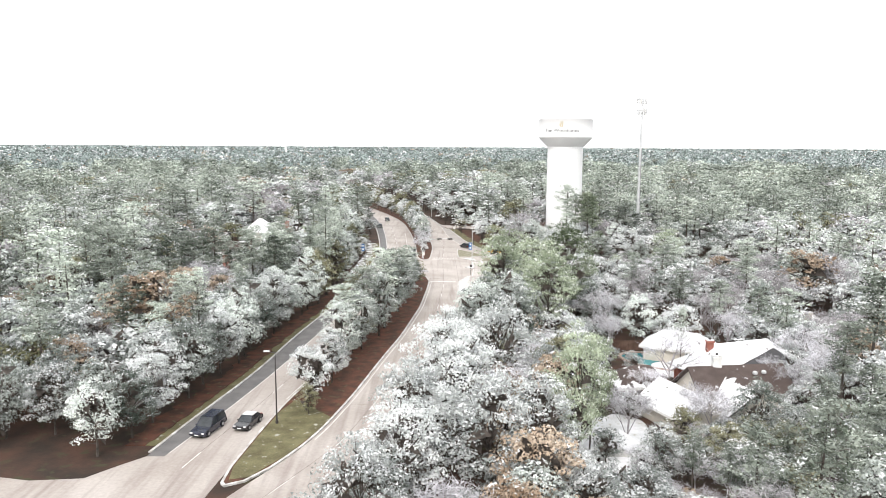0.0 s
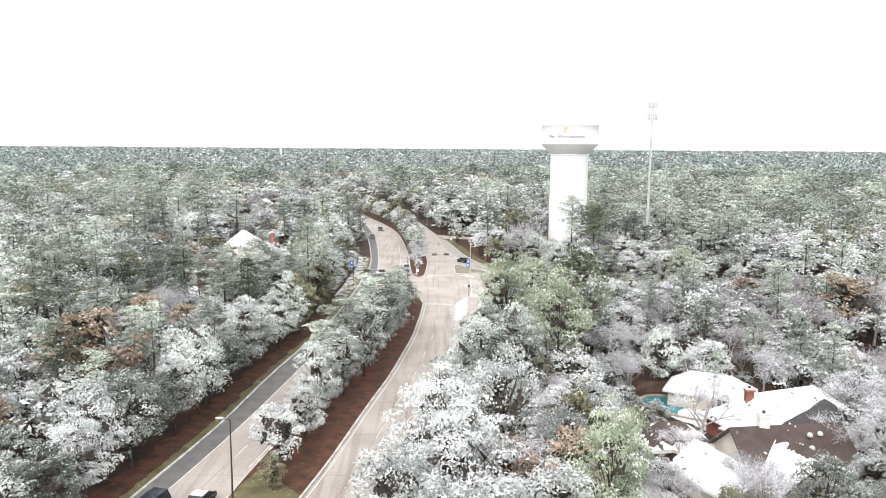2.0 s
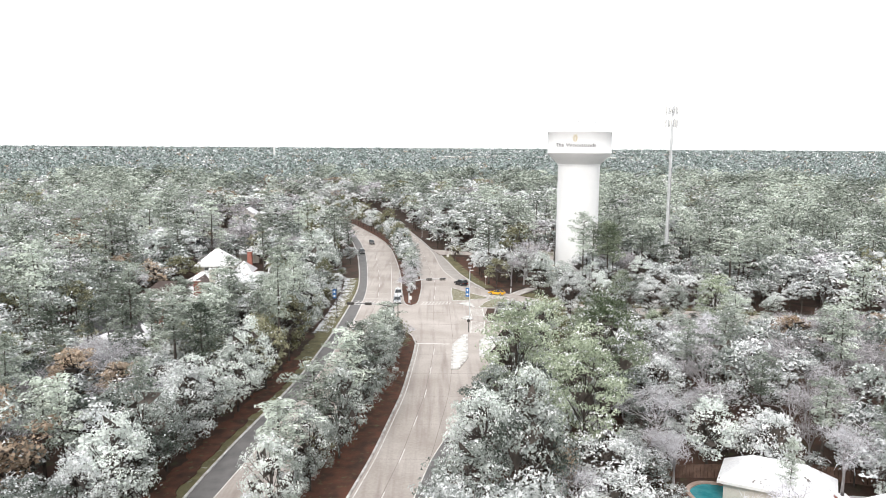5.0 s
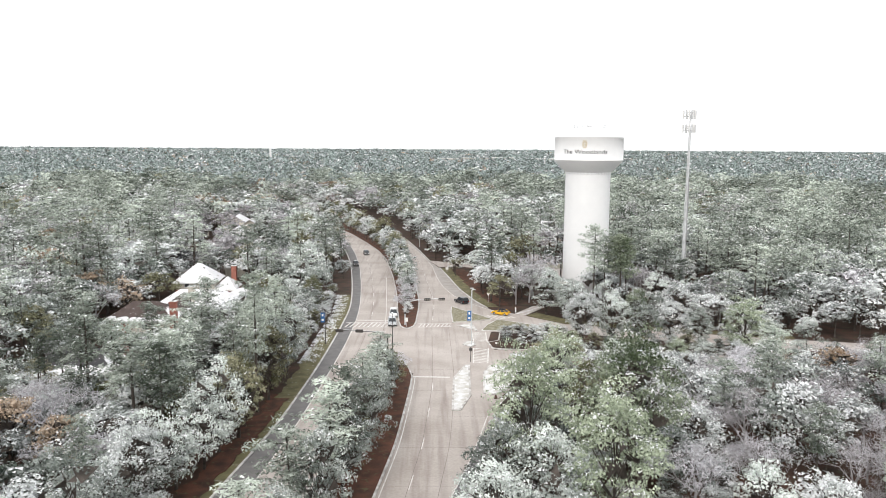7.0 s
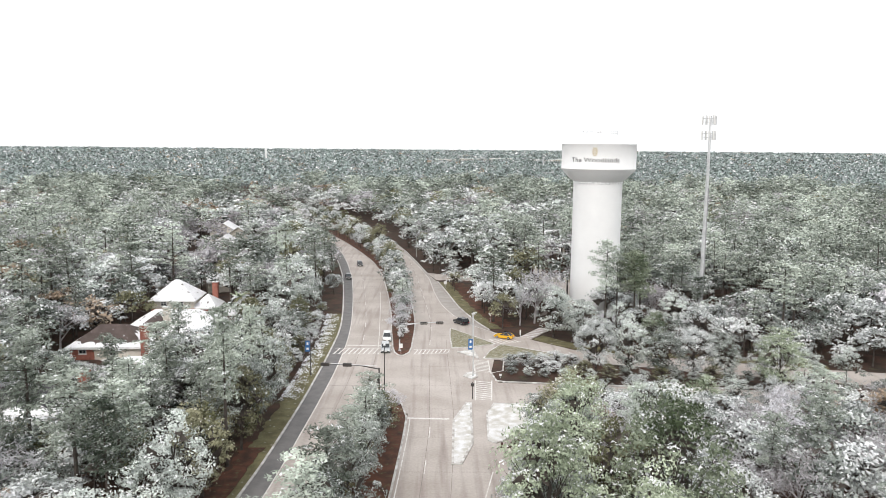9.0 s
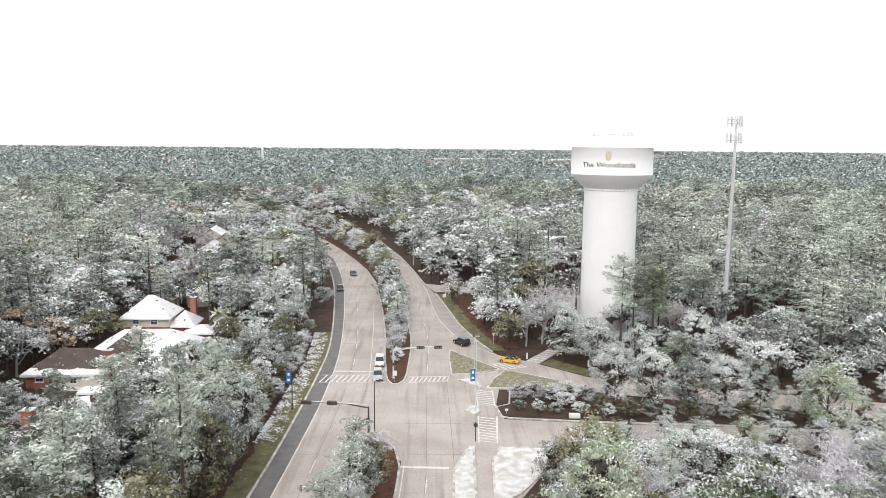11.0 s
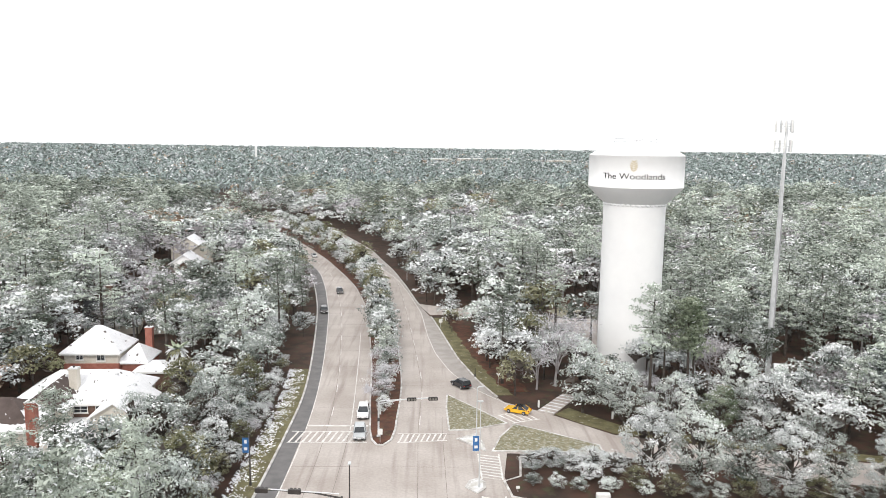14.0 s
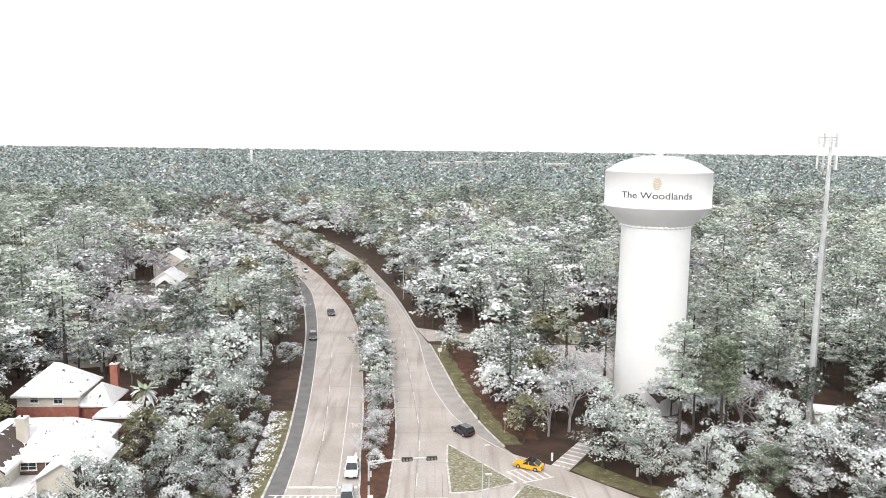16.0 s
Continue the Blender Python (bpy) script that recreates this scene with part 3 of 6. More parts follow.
for a in (0, 2.1, 4.2):
    tube(ant, (0.2 * math.cos(a), 0.2 * math.sin(a), 47.6), (0.5 * math.cos(a), 0.5 * math.sin(a), 48.4), 0.05, 0.04, 5)
part("roof_beacon", ant, STEEL, tower)


def wrap_text(body, size, z, radius, parent, mat, name, stretch=1.0):
    """Lettering bent round the tank, facing the tower's own south."""
    cu = bpy.data.curves.new(name, "FONT")
    cu.body, cu.size, cu.extrude, cu.align_x = body, size, 0.02, "CENTER"
    tmp = new("lettering_source", cu)
    dg = bpy.context.evaluated_depsgraph_get()
    me = bpy.data.meshes.new_from_object(tmp.evaluated_get(dg))
    bpy.data.objects.remove(tmp)
    bm = bmesh.new()
    bm.from_mesh(me)
    for _ in range(2):
        bmesh.ops.subdivide_edges(bm, edges=[e for e in bm.edges if e.calc_length() > 0.5], cuts=1)
    for v in bm.verts:
        an = v.co.x * stretch / radius
        r = radius + v.co.z
        v.co = Vector((r * math.sin(an), -r * math.cos(an), z + v.co.y))
    return part(name, bm, mat, parent)


wrap_text("The Woodlands", 1.62, 39.72, 9.56, tower, TEXT, "lettering", 1.2)
for row, (dz, spread) in enumerate(((0.0, 0.34), (0.42, 0.5), (0.84, 0.56), (1.26, 0.44), (1.66, 0.24))):
    for side in (-1, 1):
        for k in (0.45, 1.0):
            bm = bmesh.new()
            pts = []
            cx, cz = side * spread * k, 41.35 + dz + 0.16 * k
            for q in range(8):
                aa = 2 * math.pi * q / 8
                u, w = 0.30 * math.cos(aa), 0.085 * math.sin(aa)
                tilt = side * 0.75
                pts.append((cx + u * math.cos(tilt) - w * math.sin(tilt) * side * side, cz + side * u * math.sin(tilt) * side + w * math.cos(tilt)))
            bm.faces.new([bm.verts.new((9.57 * math.sin(x / 9.57), -9.57 * math.cos(x / 9.57), z)) for x, z in pts])
            ex = bmesh.ops.extrude_face_region(bm, geom=list(bm.faces))
            bmesh.ops.translate(bm, vec=(0, -0.02, 0), verts=[g for g in ex["geom"] if isinstance(g, bmesh.types.BMVert)])
            part("emblem_leaf", bm, GOLD, tower)
hatch = box(bmesh.new(), -1.1, -6.42, -0.2, 1.1, -6.2, 2.2, None, 0.03)
part("base_door", hatch, STEEL, tower)

# ---- cell mast ----
mast = thing("cell_tower", pose(66.6, 250.8, 0), "tall pale grey steel monopole with two rings of antennas", "cell tower")
part("pole", lathe(bmesh.new(), [(0.62, -0.5), (0.56, 2), (0.50, 16), (0.41, 30), (0.32, 42), (0.22, 50.6), (0.01, 50.7)], 14), STEEL, mast)
for z in (12.5, 25.5, 38.0):
    part("joint_collar", lathe(bmesh.new(), [(0.5 - z * 0.004 + 0.06, z), (0.5 - z * 0.004 + 0.07, z + 0.5)], 14), STEEL, mast)
cab = bmesh.new()
box(cab, 0.1, -0.66, 1, 0.28, -0.5, 34)
part("cable_tray", cab, material("cable tray", (0.33, 0.33, 0.34), (0.4, 0.4, 0.41), 1, 0.6), mast)
for z in (46.4, 50.0):
    arr = bmesh.new()
    for k in range(3):
        a0 = radians(30 + 120 * k)
        a1 = radians(150 + 120 * k)
        p, q = Vector((1.9 * math.cos(a0), 1.9 * math.sin(a0), z)), Vector((1.9 * math.cos(a1), 1.9 * math.sin(a1), z))
        for dz in (-0.45, 0.45):
            tube(arr, p + Vector((0, 0, dz)), q + Vector((0, 0, dz)), 0.06, 0.06, 6)
        mm = (p + q) / 2
        tube(arr, (0, 0, z), mm, 0.08, 0.06, 6)
    ring = part("antenna_frame", arr, STEEL, mast)
    for k in range(3):
        a0, a1 = radians(30 + 120 * k), radians(150 + 120 * k)
        for j in range(4):
            p = Vector((2.0 * math.cos(a0), 2.0 * math.sin(a0), z)).lerp(Vector((2.0 * math.cos(a1), 2.0 * math.sin(a1), z)), 0.06 + 0.29 * j)
            bm = box(bmesh.new(), p.x - 0.13, p.y - 0.08, z - 1.1, p.x + 0.13, p.y + 0.08, z + 1.1, None, 0.03)
            part("antenna_panel", bm, STEEL if j % 2 else WHITE_TRIM, ring)

far_mast = thing("far_water_tower", pose(-312, 1478, 0), "slim pale tower far off above the tree line", "tower")
part("shaft", lathe(bmesh.new(), [(2.2, 0), (1.9, 30), (2.2, 33), (2.2, 38), (0.1, 39.5)], 12), TANK, far_mast)

# ---- trees ----


def rng_of(seed):
    return np.random.default_rng(seed)


def tri_spray(rng, centres, per, spread, length, width, lift=0.0, flat=0.0):
    """Small pointed triangles scattered round each centre."""
    n = len(centres) * per
    c = np.repeat(centres, per, 0)
    o = rng.normal(size=(n, 3))
    o /= np.linalg.norm(o, axis=1)[:, None] + 1e-9
    o *= (rng.random((n, 1)) ** 0.4) * spread
    o[:, 2] = o[:, 2] * 0.7 + lift
    u = rng.normal(size=(n, 3))
    u[:, 2] *= 1 - flat
    u /= np.linalg.norm(u, axis=1)[:, None] + 1e-9
    v = rng.normal(size=(n, 3))
    v[:, 2] *= 1 - flat
    v -= (v * u).sum(1)[:, None] * u
    v /= np.linalg.norm(v, axis=1)[:, None] + 1e-9
    s = (0.6 + 0.8 * rng.random((n, 1)))
    p = c + o
    a = p - v * width * s
    b = p + v * width * s
    t = p + u * length * s
    verts = np.stack([a, b, t], 1).reshape(-1, 3)
    return verts


def stick(rows, a, b, ra, rb, n=4):
    """Appends a tapered stick as triangles to rows."""
    a, b = np.array(a, float), np.array(b, float)
    d = b - a
    d = d / (np.linalg.norm(d) + 1e-9)
    s = np.cross(d, (0, 0, 1) if abs(d[2]) < 0.9 else (1, 0, 0))
    s /= np.linalg.norm(s)
    t = np.cross(d, s)
    for i in range(n):
        p, q = 2 * math.pi * i / n, 2 * math.pi * (i + 1) / n
        e, f = s * math.cos(p) + t * math.sin(p), s * math.cos(q) + t * math.sin(q)
        rows += [a + e * ra, a + f * ra, b + f * rb, a + e * ra, b + f * rb, b + e * rb]


def clump_spray(rng, centres, radii, per, leaf, laden, flat=0.62, aspect=0.34, with_tone=False):
    """Leaf triangles over rounded clumps, lying along each clump's skin; snow keeps to the tops of the laden ones."""
    n = len(centres) * per
    c, r = np.repeat(centres, per, 0), np.repeat(radii, per)[:, None]
    leaf, flat = (np.repeat(np.broadcast_to(q, len(centres)), per)[:, None] for q in (leaf, flat))
    heavy = np.repeat(np.clip(laden + (0.06 + 0.5 * laden) * rng.normal(size=len(centres)), 0.02, 0.98), per)
    z = rng.uniform(-0.4, 1.0, n)
    an = rng.random(n) * 2 * math.pi
    q = np.sqrt(1 - z * z)
    d = np.stack([q * np.cos(an), q * np.sin(an), z], 1)
    p = c + d * r * np.concatenate([np.ones((n, 2)), flat], 1) * (0.72 + 0.42 * rng.random((n, 1)))
    nrm = d * np.array((1, 1, 1.25)) + rng.normal(size=(n, 3)) * 0.42
    nrm /= np.linalg.norm(nrm, axis=1)[:, None]
    u = rng.normal(size=(n, 3)) + d * 0.5
    u -= (u * nrm).sum(1)[:, None] * nrm
    u /= np.linalg.norm(u, axis=1)[:, None] + 1e-9
    v = np.cross(nrm, u)
    s = (0.6 + 0.8 * rng.random((n, 1))) * leaf
    tri = np.stack([p - v * aspect * s - u * s * 0.35, p + v * aspect * s - u * s * 0.35, p + u * s * 0.65], 1)
    snowy = z + 0.2 * rng.normal(size=n) > 1.32 - 1.75 * heavy
    if with_tone:
        tone = np.repeat(rng.random(len(centres)), per)
        return (tri[~snowy].reshape(-1, 3), tri[snowy].reshape(-1, 3)), (tone[~snowy], tone[snowy])
    return tri[~snowy].reshape(-1, 3), tri[snowy].reshape(-1, 3)


def shape_pine(seed, clumps, per, leaf, laden, size=0.85, limbs=True, low=0.40, spread=3.1):
    """Trunk and crown arrays of a tall pine about 18 m high, its needles in clumps along the limbs."""
    rng = rng_of(seed)
    h = 18.0
    wood, centres = [], []
    lean = rng.normal(size=2) * 0.3
    pts = [(lean[0] * k * k, lean[1] * k * k, -0.4 + (h + 0.2) * k) for k in np.linspace(0, 1, 6)]
    if limbs:
        for i in range(5):
            stick(wood, pts[i], pts[i + 1], 0.25 * (1 - 0.18 * i), 0.25 * (1 - 0.18 * (i + 1)), 6)
    else:
        stick(wood, pts[0], pts[4], 0.2, 0.06, 3)
    low = low + 0.14 * rng.random()
    n_limb = max(12, clumps // 3) if limbs else clumps
    side = rng.random() * 6.28
    for i in range(n_limb):
        k = low + (0.985 - low) * (i + rng.random()) / n_limb
        f = (k - low) / (1 - low)
        an = i * 2.4 + 0.8 * rng.random()
        reach = (spread * (0.45 + 0.75 * f) * (1 - f ** 3.2) + 0.35) * (0.55 + 0.6 * rng.random()) * (1 + 0.22 * math.cos(an - side))
        base = np.array((lean[0] * k * k, lean[1] * k * k, h * k))
        tip = base + np.array((math.cos(an) * reach, math.sin(an) * reach, reach * (0.1 + 0.3 * rng.random())))
        if limbs:
            stick(wood, base, tip, 0.06, 0.02, 3)
        for j in range(clumps // n_limb):
            centres.append(base + (tip - base) * (1 - 0.36 * j if limbs else 0.3 + 0.75 * rng.random() ** 0.6) + rng.normal(size=3) * 0.22)
    centres = np.array(centres)
    radii = size * (0.65 + 0.6 * rng.random(len(centres)))
    g, s = clump_spray(rng, centres, radii, per, leaf, laden, 0.66, 0.24)
    return np.array(wood), g, s


def shape_round(seed, clumps, per, leaf, laden, h=9.0, rad=3.3, low=1.2, size=0.95, inner=0.62, light=False):
    """Dense evergreen with a lumpy crown of leaf clumps on radiating limbs."""
    rng = rng_of(seed)
    wood = []
    lobes = rng.normal(size=(8, 3))
    lobes[:, 2] = np.abs(lobes[:, 2]) * 0.8
    lobes /= np.linalg.norm(lobes, axis=1)[:, None]
    d = rng.normal(size=(clumps, 3))
    d[:, 2] += 0.25
    d /= np.linalg.norm(d, axis=1)[:, None]
    if light:
        d[:, 2] = np.where(d[:, 2] < -0.3, -d[:, 2], d[:, 2])
    r = 0.64 + 0.42 * np.max(np.clip(d @ lobes.T, 0, 1) ** 4, axis=1) + 0.08 * rng.normal(size=clumps)
    r *= inner + (1 - inner) * rng.random(clumps) ** 0.3
    zc = low + (h - low) * 0.46
    c = d * r[:, None] * np.array((rad, rad, (h - low) * 0.54)) + np.array((0, 0, zc))
    c[:, 2] = np.maximum(c[:, 2], low * 0.6)
    k = np.clip((c[:, 2] - low) / (h - low), 0, 1)
    c[:, :2] *= (1.06 - 0.38 * k ** 2)[:, None]
    top = (0.1 * rng.normal(), 0.1 * rng.normal(), h * 0.75)
    stick(wood, (0, 0, -0.4), top, 0.2, 0.06, 3 if light else 6)
    for p in ([] if light else c[:: max(1, clumps // 26)]):
        stick(wood, (0, 0, min(p[2] * 0.6, h * 0.6)), p, 0.06, 0.02, 3)
    # added dark triangles inside the crown, to block light and darken its gaps
    shade_core = c[rng.integers(0, clumps, 10 if light else 30)] * np.array((0.5, 0.5, 0.8)) + np.array((0, 0, 0.06 * h))
    wood += list(tri_spray(rng, shade_core, 1, 0.5, 1.5, 0.75))
    radii = size * (0.6 + 0.7 * rng.random(clumps))
    g, s = clump_spray(rng, c, radii, per, leaf, laden)
    return np.array(wood), g, s


def shape_bare(seed, h=9.0, twigs=900):
    """Leafless tree whose limbs and twigs carry frost."""
    rng = rng_of(seed)
    wood, tips = [], []

    def grow(p, d, length, r, depth):
        q = p + d * length
        stick(wood, p, q, r, r * 0.62, 4 if depth < 2 else 3)
        if depth == 4:
            tips.append(q)
            return
        for _ in range(3 if depth else 5):
            e = d + rng.normal(size=3) * (0.42 + 0.06 * depth)
            e[2] = abs(e[2]) * 0.75 + 0.12
            grow(q if depth else p + d * length * (0.6 + 0.4 * rng.random()), e / np.linalg.norm(e), length * (0.62 + 0.16 * rng.random()), r * 0.55, depth + 1)

    grow(np.array((0, 0, -0.3)), np.array((0.03, 0.02, 1.0)), h * 0.33, 0.17, 0)
    tips = np.array(tips)
    per = max(1, twigs // len(tips))
    fr = tri_spray(rng, tips, per, 0.75, 0.75, 0.024)
    return np.array(wood), fr, np.zeros((0, 3))


def as_mesh(name, *blocks, tones=None):
    """Joins triangle-soup blocks; block number gives the material slot."""
    v = np.concatenate([b for b in blocks if len(b)])
    m = np.concatenate([np.full(len(b) // 3, i) for i, b in enumerate(blocks) if len(b)])
    me = np_mesh(name, v, np.arange(len(v)).reshape(-1, 3), m)
    if tones is not None:
        at = me.attributes.new("tree_tone", "FLOAT", "FACE")
        at.data.foreach_set("value", np.concatenate([t for t, b in zip(tones, blocks) if len(b)]).astype(np.float32))
    return me


KINDS = {
    "pine": ("pine_tree", "tall pine with a bare trunk and lightly snow-dusted green crown", "pine tree", NEEDLE, BARK),
    "round": ("snowy_tree", "dense evergreen tree with leaves loaded with fresh snow", "tree", LEAF, BARK),
    "white": ("white_tree", "evergreen almost hidden under thick clinging snow", "tree", PALE_LEAF, BARK),
    "bigwhite": ("white_tree", "broad evergreen almost hidden under thick clinging snow", "tree", PALE_LEAF, BARK),
    "biground": ("snowy_tree", "broad dark evergreen with snow along its leaves", "tree", LEAF, BARK),
    "tall": ("green_tree", "tall spreading green tree sprinkled with snow", "tree", GREEN, BARK),
    "greenpine": ("pine_tree", "tall fresh green pine with a bare trunk and little snow", "pine tree", GREEN, BARK),
    "bare": ("bare_tree", "leafless tree with pale frosted branches", "tree", FROST, PALE_BARK),
    "rust": ("brown_tree", "tree with dry brown leaves under light snow", "tree", RUST, BARK),
    "olive": ("olive_tree", "olive-green tree sprinkled with snow", "tree", OLIVE, BARK),
}
FULL = {
    "tall": [shape_round(151 + i, 150, 58, 0.29, 0.18, 18.0, 5.0, 3.0, 1.05) for i in range(4)],
    "bigwhite": [shape_round(131 + i, 100, 64, 0.26, 0.27, 12.5, 4.7, 1.2, 1.0) for i in range(4)],
    "biground": [shape_round(141 + i, 92, 58, 0.26, 0.17, 11.5, 4.3, 1.2, 1.0) for i in range(4)],
    "pine": [shape_pine(11 + i, 66, 40, 0.36, 0.10) for i in range(6)],
    "greenpine": [shape_pine(21 + i, 72, 44, 0.36, 0.05, 0.95, True, 0.42, 3.0) for i in range(2)],
    "round": [shape_round(31 + i, 60, 48, 0.27, 0.19) for i in range(6)],
    "white": [shape_round(51 + i, 60, 48, 0.27, 0.36, 8.5, 3.4) for i in range(5)],
    "bare": [shape_bare(71 + i, 9.0, 1500) for i in range(5)],
    "rust": [shape_round(91 + i, 84, 40, 0.26, 0.08, 9.5, 3.5, 2.0, 0.7, 0.45) for i in range(3)],
    "olive": [shape_round(111 + i, 62, 46, 0.28, 0.08, 10.5, 3.3, 0.8, 0.9) for i in range(3)],
}
MEDIUM = {
    "tall": [shape_round(351 + i, 90, 26, 0.5, 0.12, 18.0, 4.8, 3.0, 1.15, light=True) for i in range(2)],
    "bigwhite": [shape_round(331 + i, 56, 27, 0.39, 0.3, 12.5, 4.6, size=1.1, light=True) for i in range(3)],
    "biground": [shape_round(341 + i, 56, 27, 0.39, 0.18, 11.5, 4.2, size=1.1, light=True) for i in range(3)],
    "pine": [shape_pine(411 + i, 48, 24, 0.43, 0.10, 0.9) for i in range(7)],
    "round": [shape_round(431 + i, 42, 25, 0.4, 0.24, size=1.0, light=True) for i in range(6)],
    "white": [shape_round(451 + i, 42, 25, 0.4, 0.43, 8.5, 3.4, size=1.0, light=True) for i in range(5)],
    "bare": [shape_bare(471 + i, 9.0, 700) for i in range(4)],
    "rust": [shape_round(491 + i, 48, 18, 0.42, 0.08, 9.5, 3.3, 2.0, 0.85, 0.45) for i in range(3)],
    "olive": [shape_round(511 + i, 42, 22, 0.4, 0.08, 10.5, 3.1, 0.8, 1.0, light=True) for i in range(3)],
}
LIGHT = {
    "pine": [shape_pine(211 + i, 28, 15, 0.56, 0.06, 1.1, False, 0.42, 3.2) for i in range(8)],
    "round": [shape_round(231 + i, 26, 15, 0.54, 0.22, size=1.15, light=True) for i in range(6)],
    "white": [shape_round(251 + i, 26, 15, 0.54, 0.40, size=1.15, light=True) for i in range(5)],
    "bare": [shape_round(271 + i, 32, 12, 0.5, 0.1, 9.0, 3.0, 2.0, size=1.0, light=True) for i in range(4)],
    "rust": [shape_round(291 + i, 24, 13, 0.54, 0.06, 9.5, 3.1, 2.0, size=1.05, light=True) for i in range(2)],
    "olive": [shape_round(311 + i, 25, 13, 0.54, 0.08, 10.5, 3.1, size=1.1, light=True) for i in range(2)],
}
COARSE = {
    "pine": [shape_pine(611 + i, 18, 10, 0.85, 0.05, 1.2, False, 0.58, 2.6) for i in range(6)],
    "round": [shape_round(631 + i, 15, 10, 0.82, 0.2, size=1.4, light=True) for i in range(4)],
    "white": [shape_round(651 + i, 15, 10, 0.82, 0.38, size=1.4, light=True) for i in range(4)],
    "bare": [shape_round(671 + i, 15, 9, 0.8, 0.1, 9.0, 3.0, 2.0, size=1.3, light=True) for i in range(3)],
    "rust": [shape_round(691 + i, 15, 9, 0.82, 0.06, 9.5, 3.1, 2.0, size=1.3, light=True) for i in range(2)],
    "olive": [shape_round(711 + i, 15, 9, 0.82, 0.08, 10.5, 3.1, size=1.3, light=True) for i in range(2)],
}


def reach_of(x, y):
    """Least distance at which a tree stands before the flight line's field."""
    return max(55.0, abs(x) / 0.6, y - 131.0)


MODELS = {}
for kind, shapes in list(FULL.items()) + [(k + "_far", v) for k, v in MEDIUM.items()]:
    name, label, cat, leaf_mat, bark = KINDS[kind.replace("_far", "")]
    MODELS[kind] = []
    for wood, g, s in shapes:
        # for round crowns the trunk mesh also holds the dark shade filler
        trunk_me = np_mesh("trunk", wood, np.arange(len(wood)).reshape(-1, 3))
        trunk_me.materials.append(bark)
        crown_me = as_mesh("crown", g, s)
        crown_me.materials.append(leaf_mat)
        crown_me.materials.append(SNOW)
        MODELS[kind].append((trunk_me, crown_me))


def plant(kind, x, y, scale, variant, spin, wide=1.0):
    name, label, cat, leaf_mat, bark = KINDS[kind]
    models = MODELS[kind + "_far"] if reach_of(x, y) > 112 and not (36 < x < 52 and y < 258) else MODELS[kind]
    trunk_me, crown_me = models[variant % len(models)]
    root = thing(name, Matrix.LocRotScale((x, y, float(ground_z(x, y))), Euler((0, 0, spin)), (scale * wide, scale * wide, scale)), label, cat, cat + "s of the wood")
    for nm, me in (("trunk", trunk_me), ("crown", crown_me)):
        ob = new(nm, me)
        ob.parent = root
    return root


# clearings: houses, pool, tower, mast hut (x, y, radius)
CLEAR = [(-65, 262, 9.5), (-57, 242, 12.5), (-50, 233, 8), (-68, 224, 11), (-62, 215, 6), (-62, 189, 10), (-54, 216, 4), (44, 109, 11), (40, 98, 8.5), (52, 112, 7), (36, 124, 9), (45, 125, 7), (30, 106, 6), (21, 84, 5), (26, 90, 5), (70, 139, 6),
         (43.8, 266.6, 7.2), (68, 256, 2), (76, 261, 4), (42, 300, 11), (43, 317, 8), (20, 312, 4), (-91, 404, 6), (-84, 373, 6), (-86, 359, 7), (-63, 291, 2.5), (-82, 346, 4), (-79, 364, 5), (-78, 352, 5), (-86, 391, 5), (-53, 221, 6), (-55, 209, 5), (-59, 203, 6), (72.5, 250, 5.5), (-50, 213, 5), (-61, 216, 5), (-46.5, 253, 4), (-78, 298, 7), (49, 372, 7), (31, 290, 3), (12, 316, 4), (34, 300, 5)]


def street_gap(x, y):
    """Distance from the edges of the two streets east of the junction, negative on them."""
    if x < 11 or y > 262 or y < 165:
        return 99.0
    a_n = np.interp(x, [14, 22, 31.5, 50, 80, 140], [245, 239, 229, 223, 215, 202.5])
    a_s = np.interp(x, [13, 30, 50, 80, 140], [221, 220, 213.8, 205.3, 193])
    b_n = np.interp(x, [13, 28, 54, 120], [206, 204.4, 202.6, 199])
    b_s = np.interp(x, [11, 19, 30, 54, 120], [174, 195, 195.3, 194, 190])
    if x < 30:
        b_n = a_s = (a_n + b_s) / 2
    return float(max(y - a_n, b_s - y, min(a_s - y, y - b_n)))


def free(x, y, r):
    """True where a crown of radius r may stand."""
    if y < 640:
        if l_kerb(y) - (4.4 if 196 < y < 262 else 1.2) - r * 0.42 < x < r_kerb(y) + 0.9 + r * 0.5:
            return False
    if y < 75 + r and x < -20:
        return False
    if street_gap(x, y) < 0.5 + 0.55 * r:
        return False
    if 11 < x < 30 and 196 < y < 230:
        return False
    return all((x - cx) ** 2 + (y - cy) ** 2 > (cr + r * 0.55) ** 2 for cx, cy, cr in CLEAR)


rt = rng_of(5)
near, middle = [], []
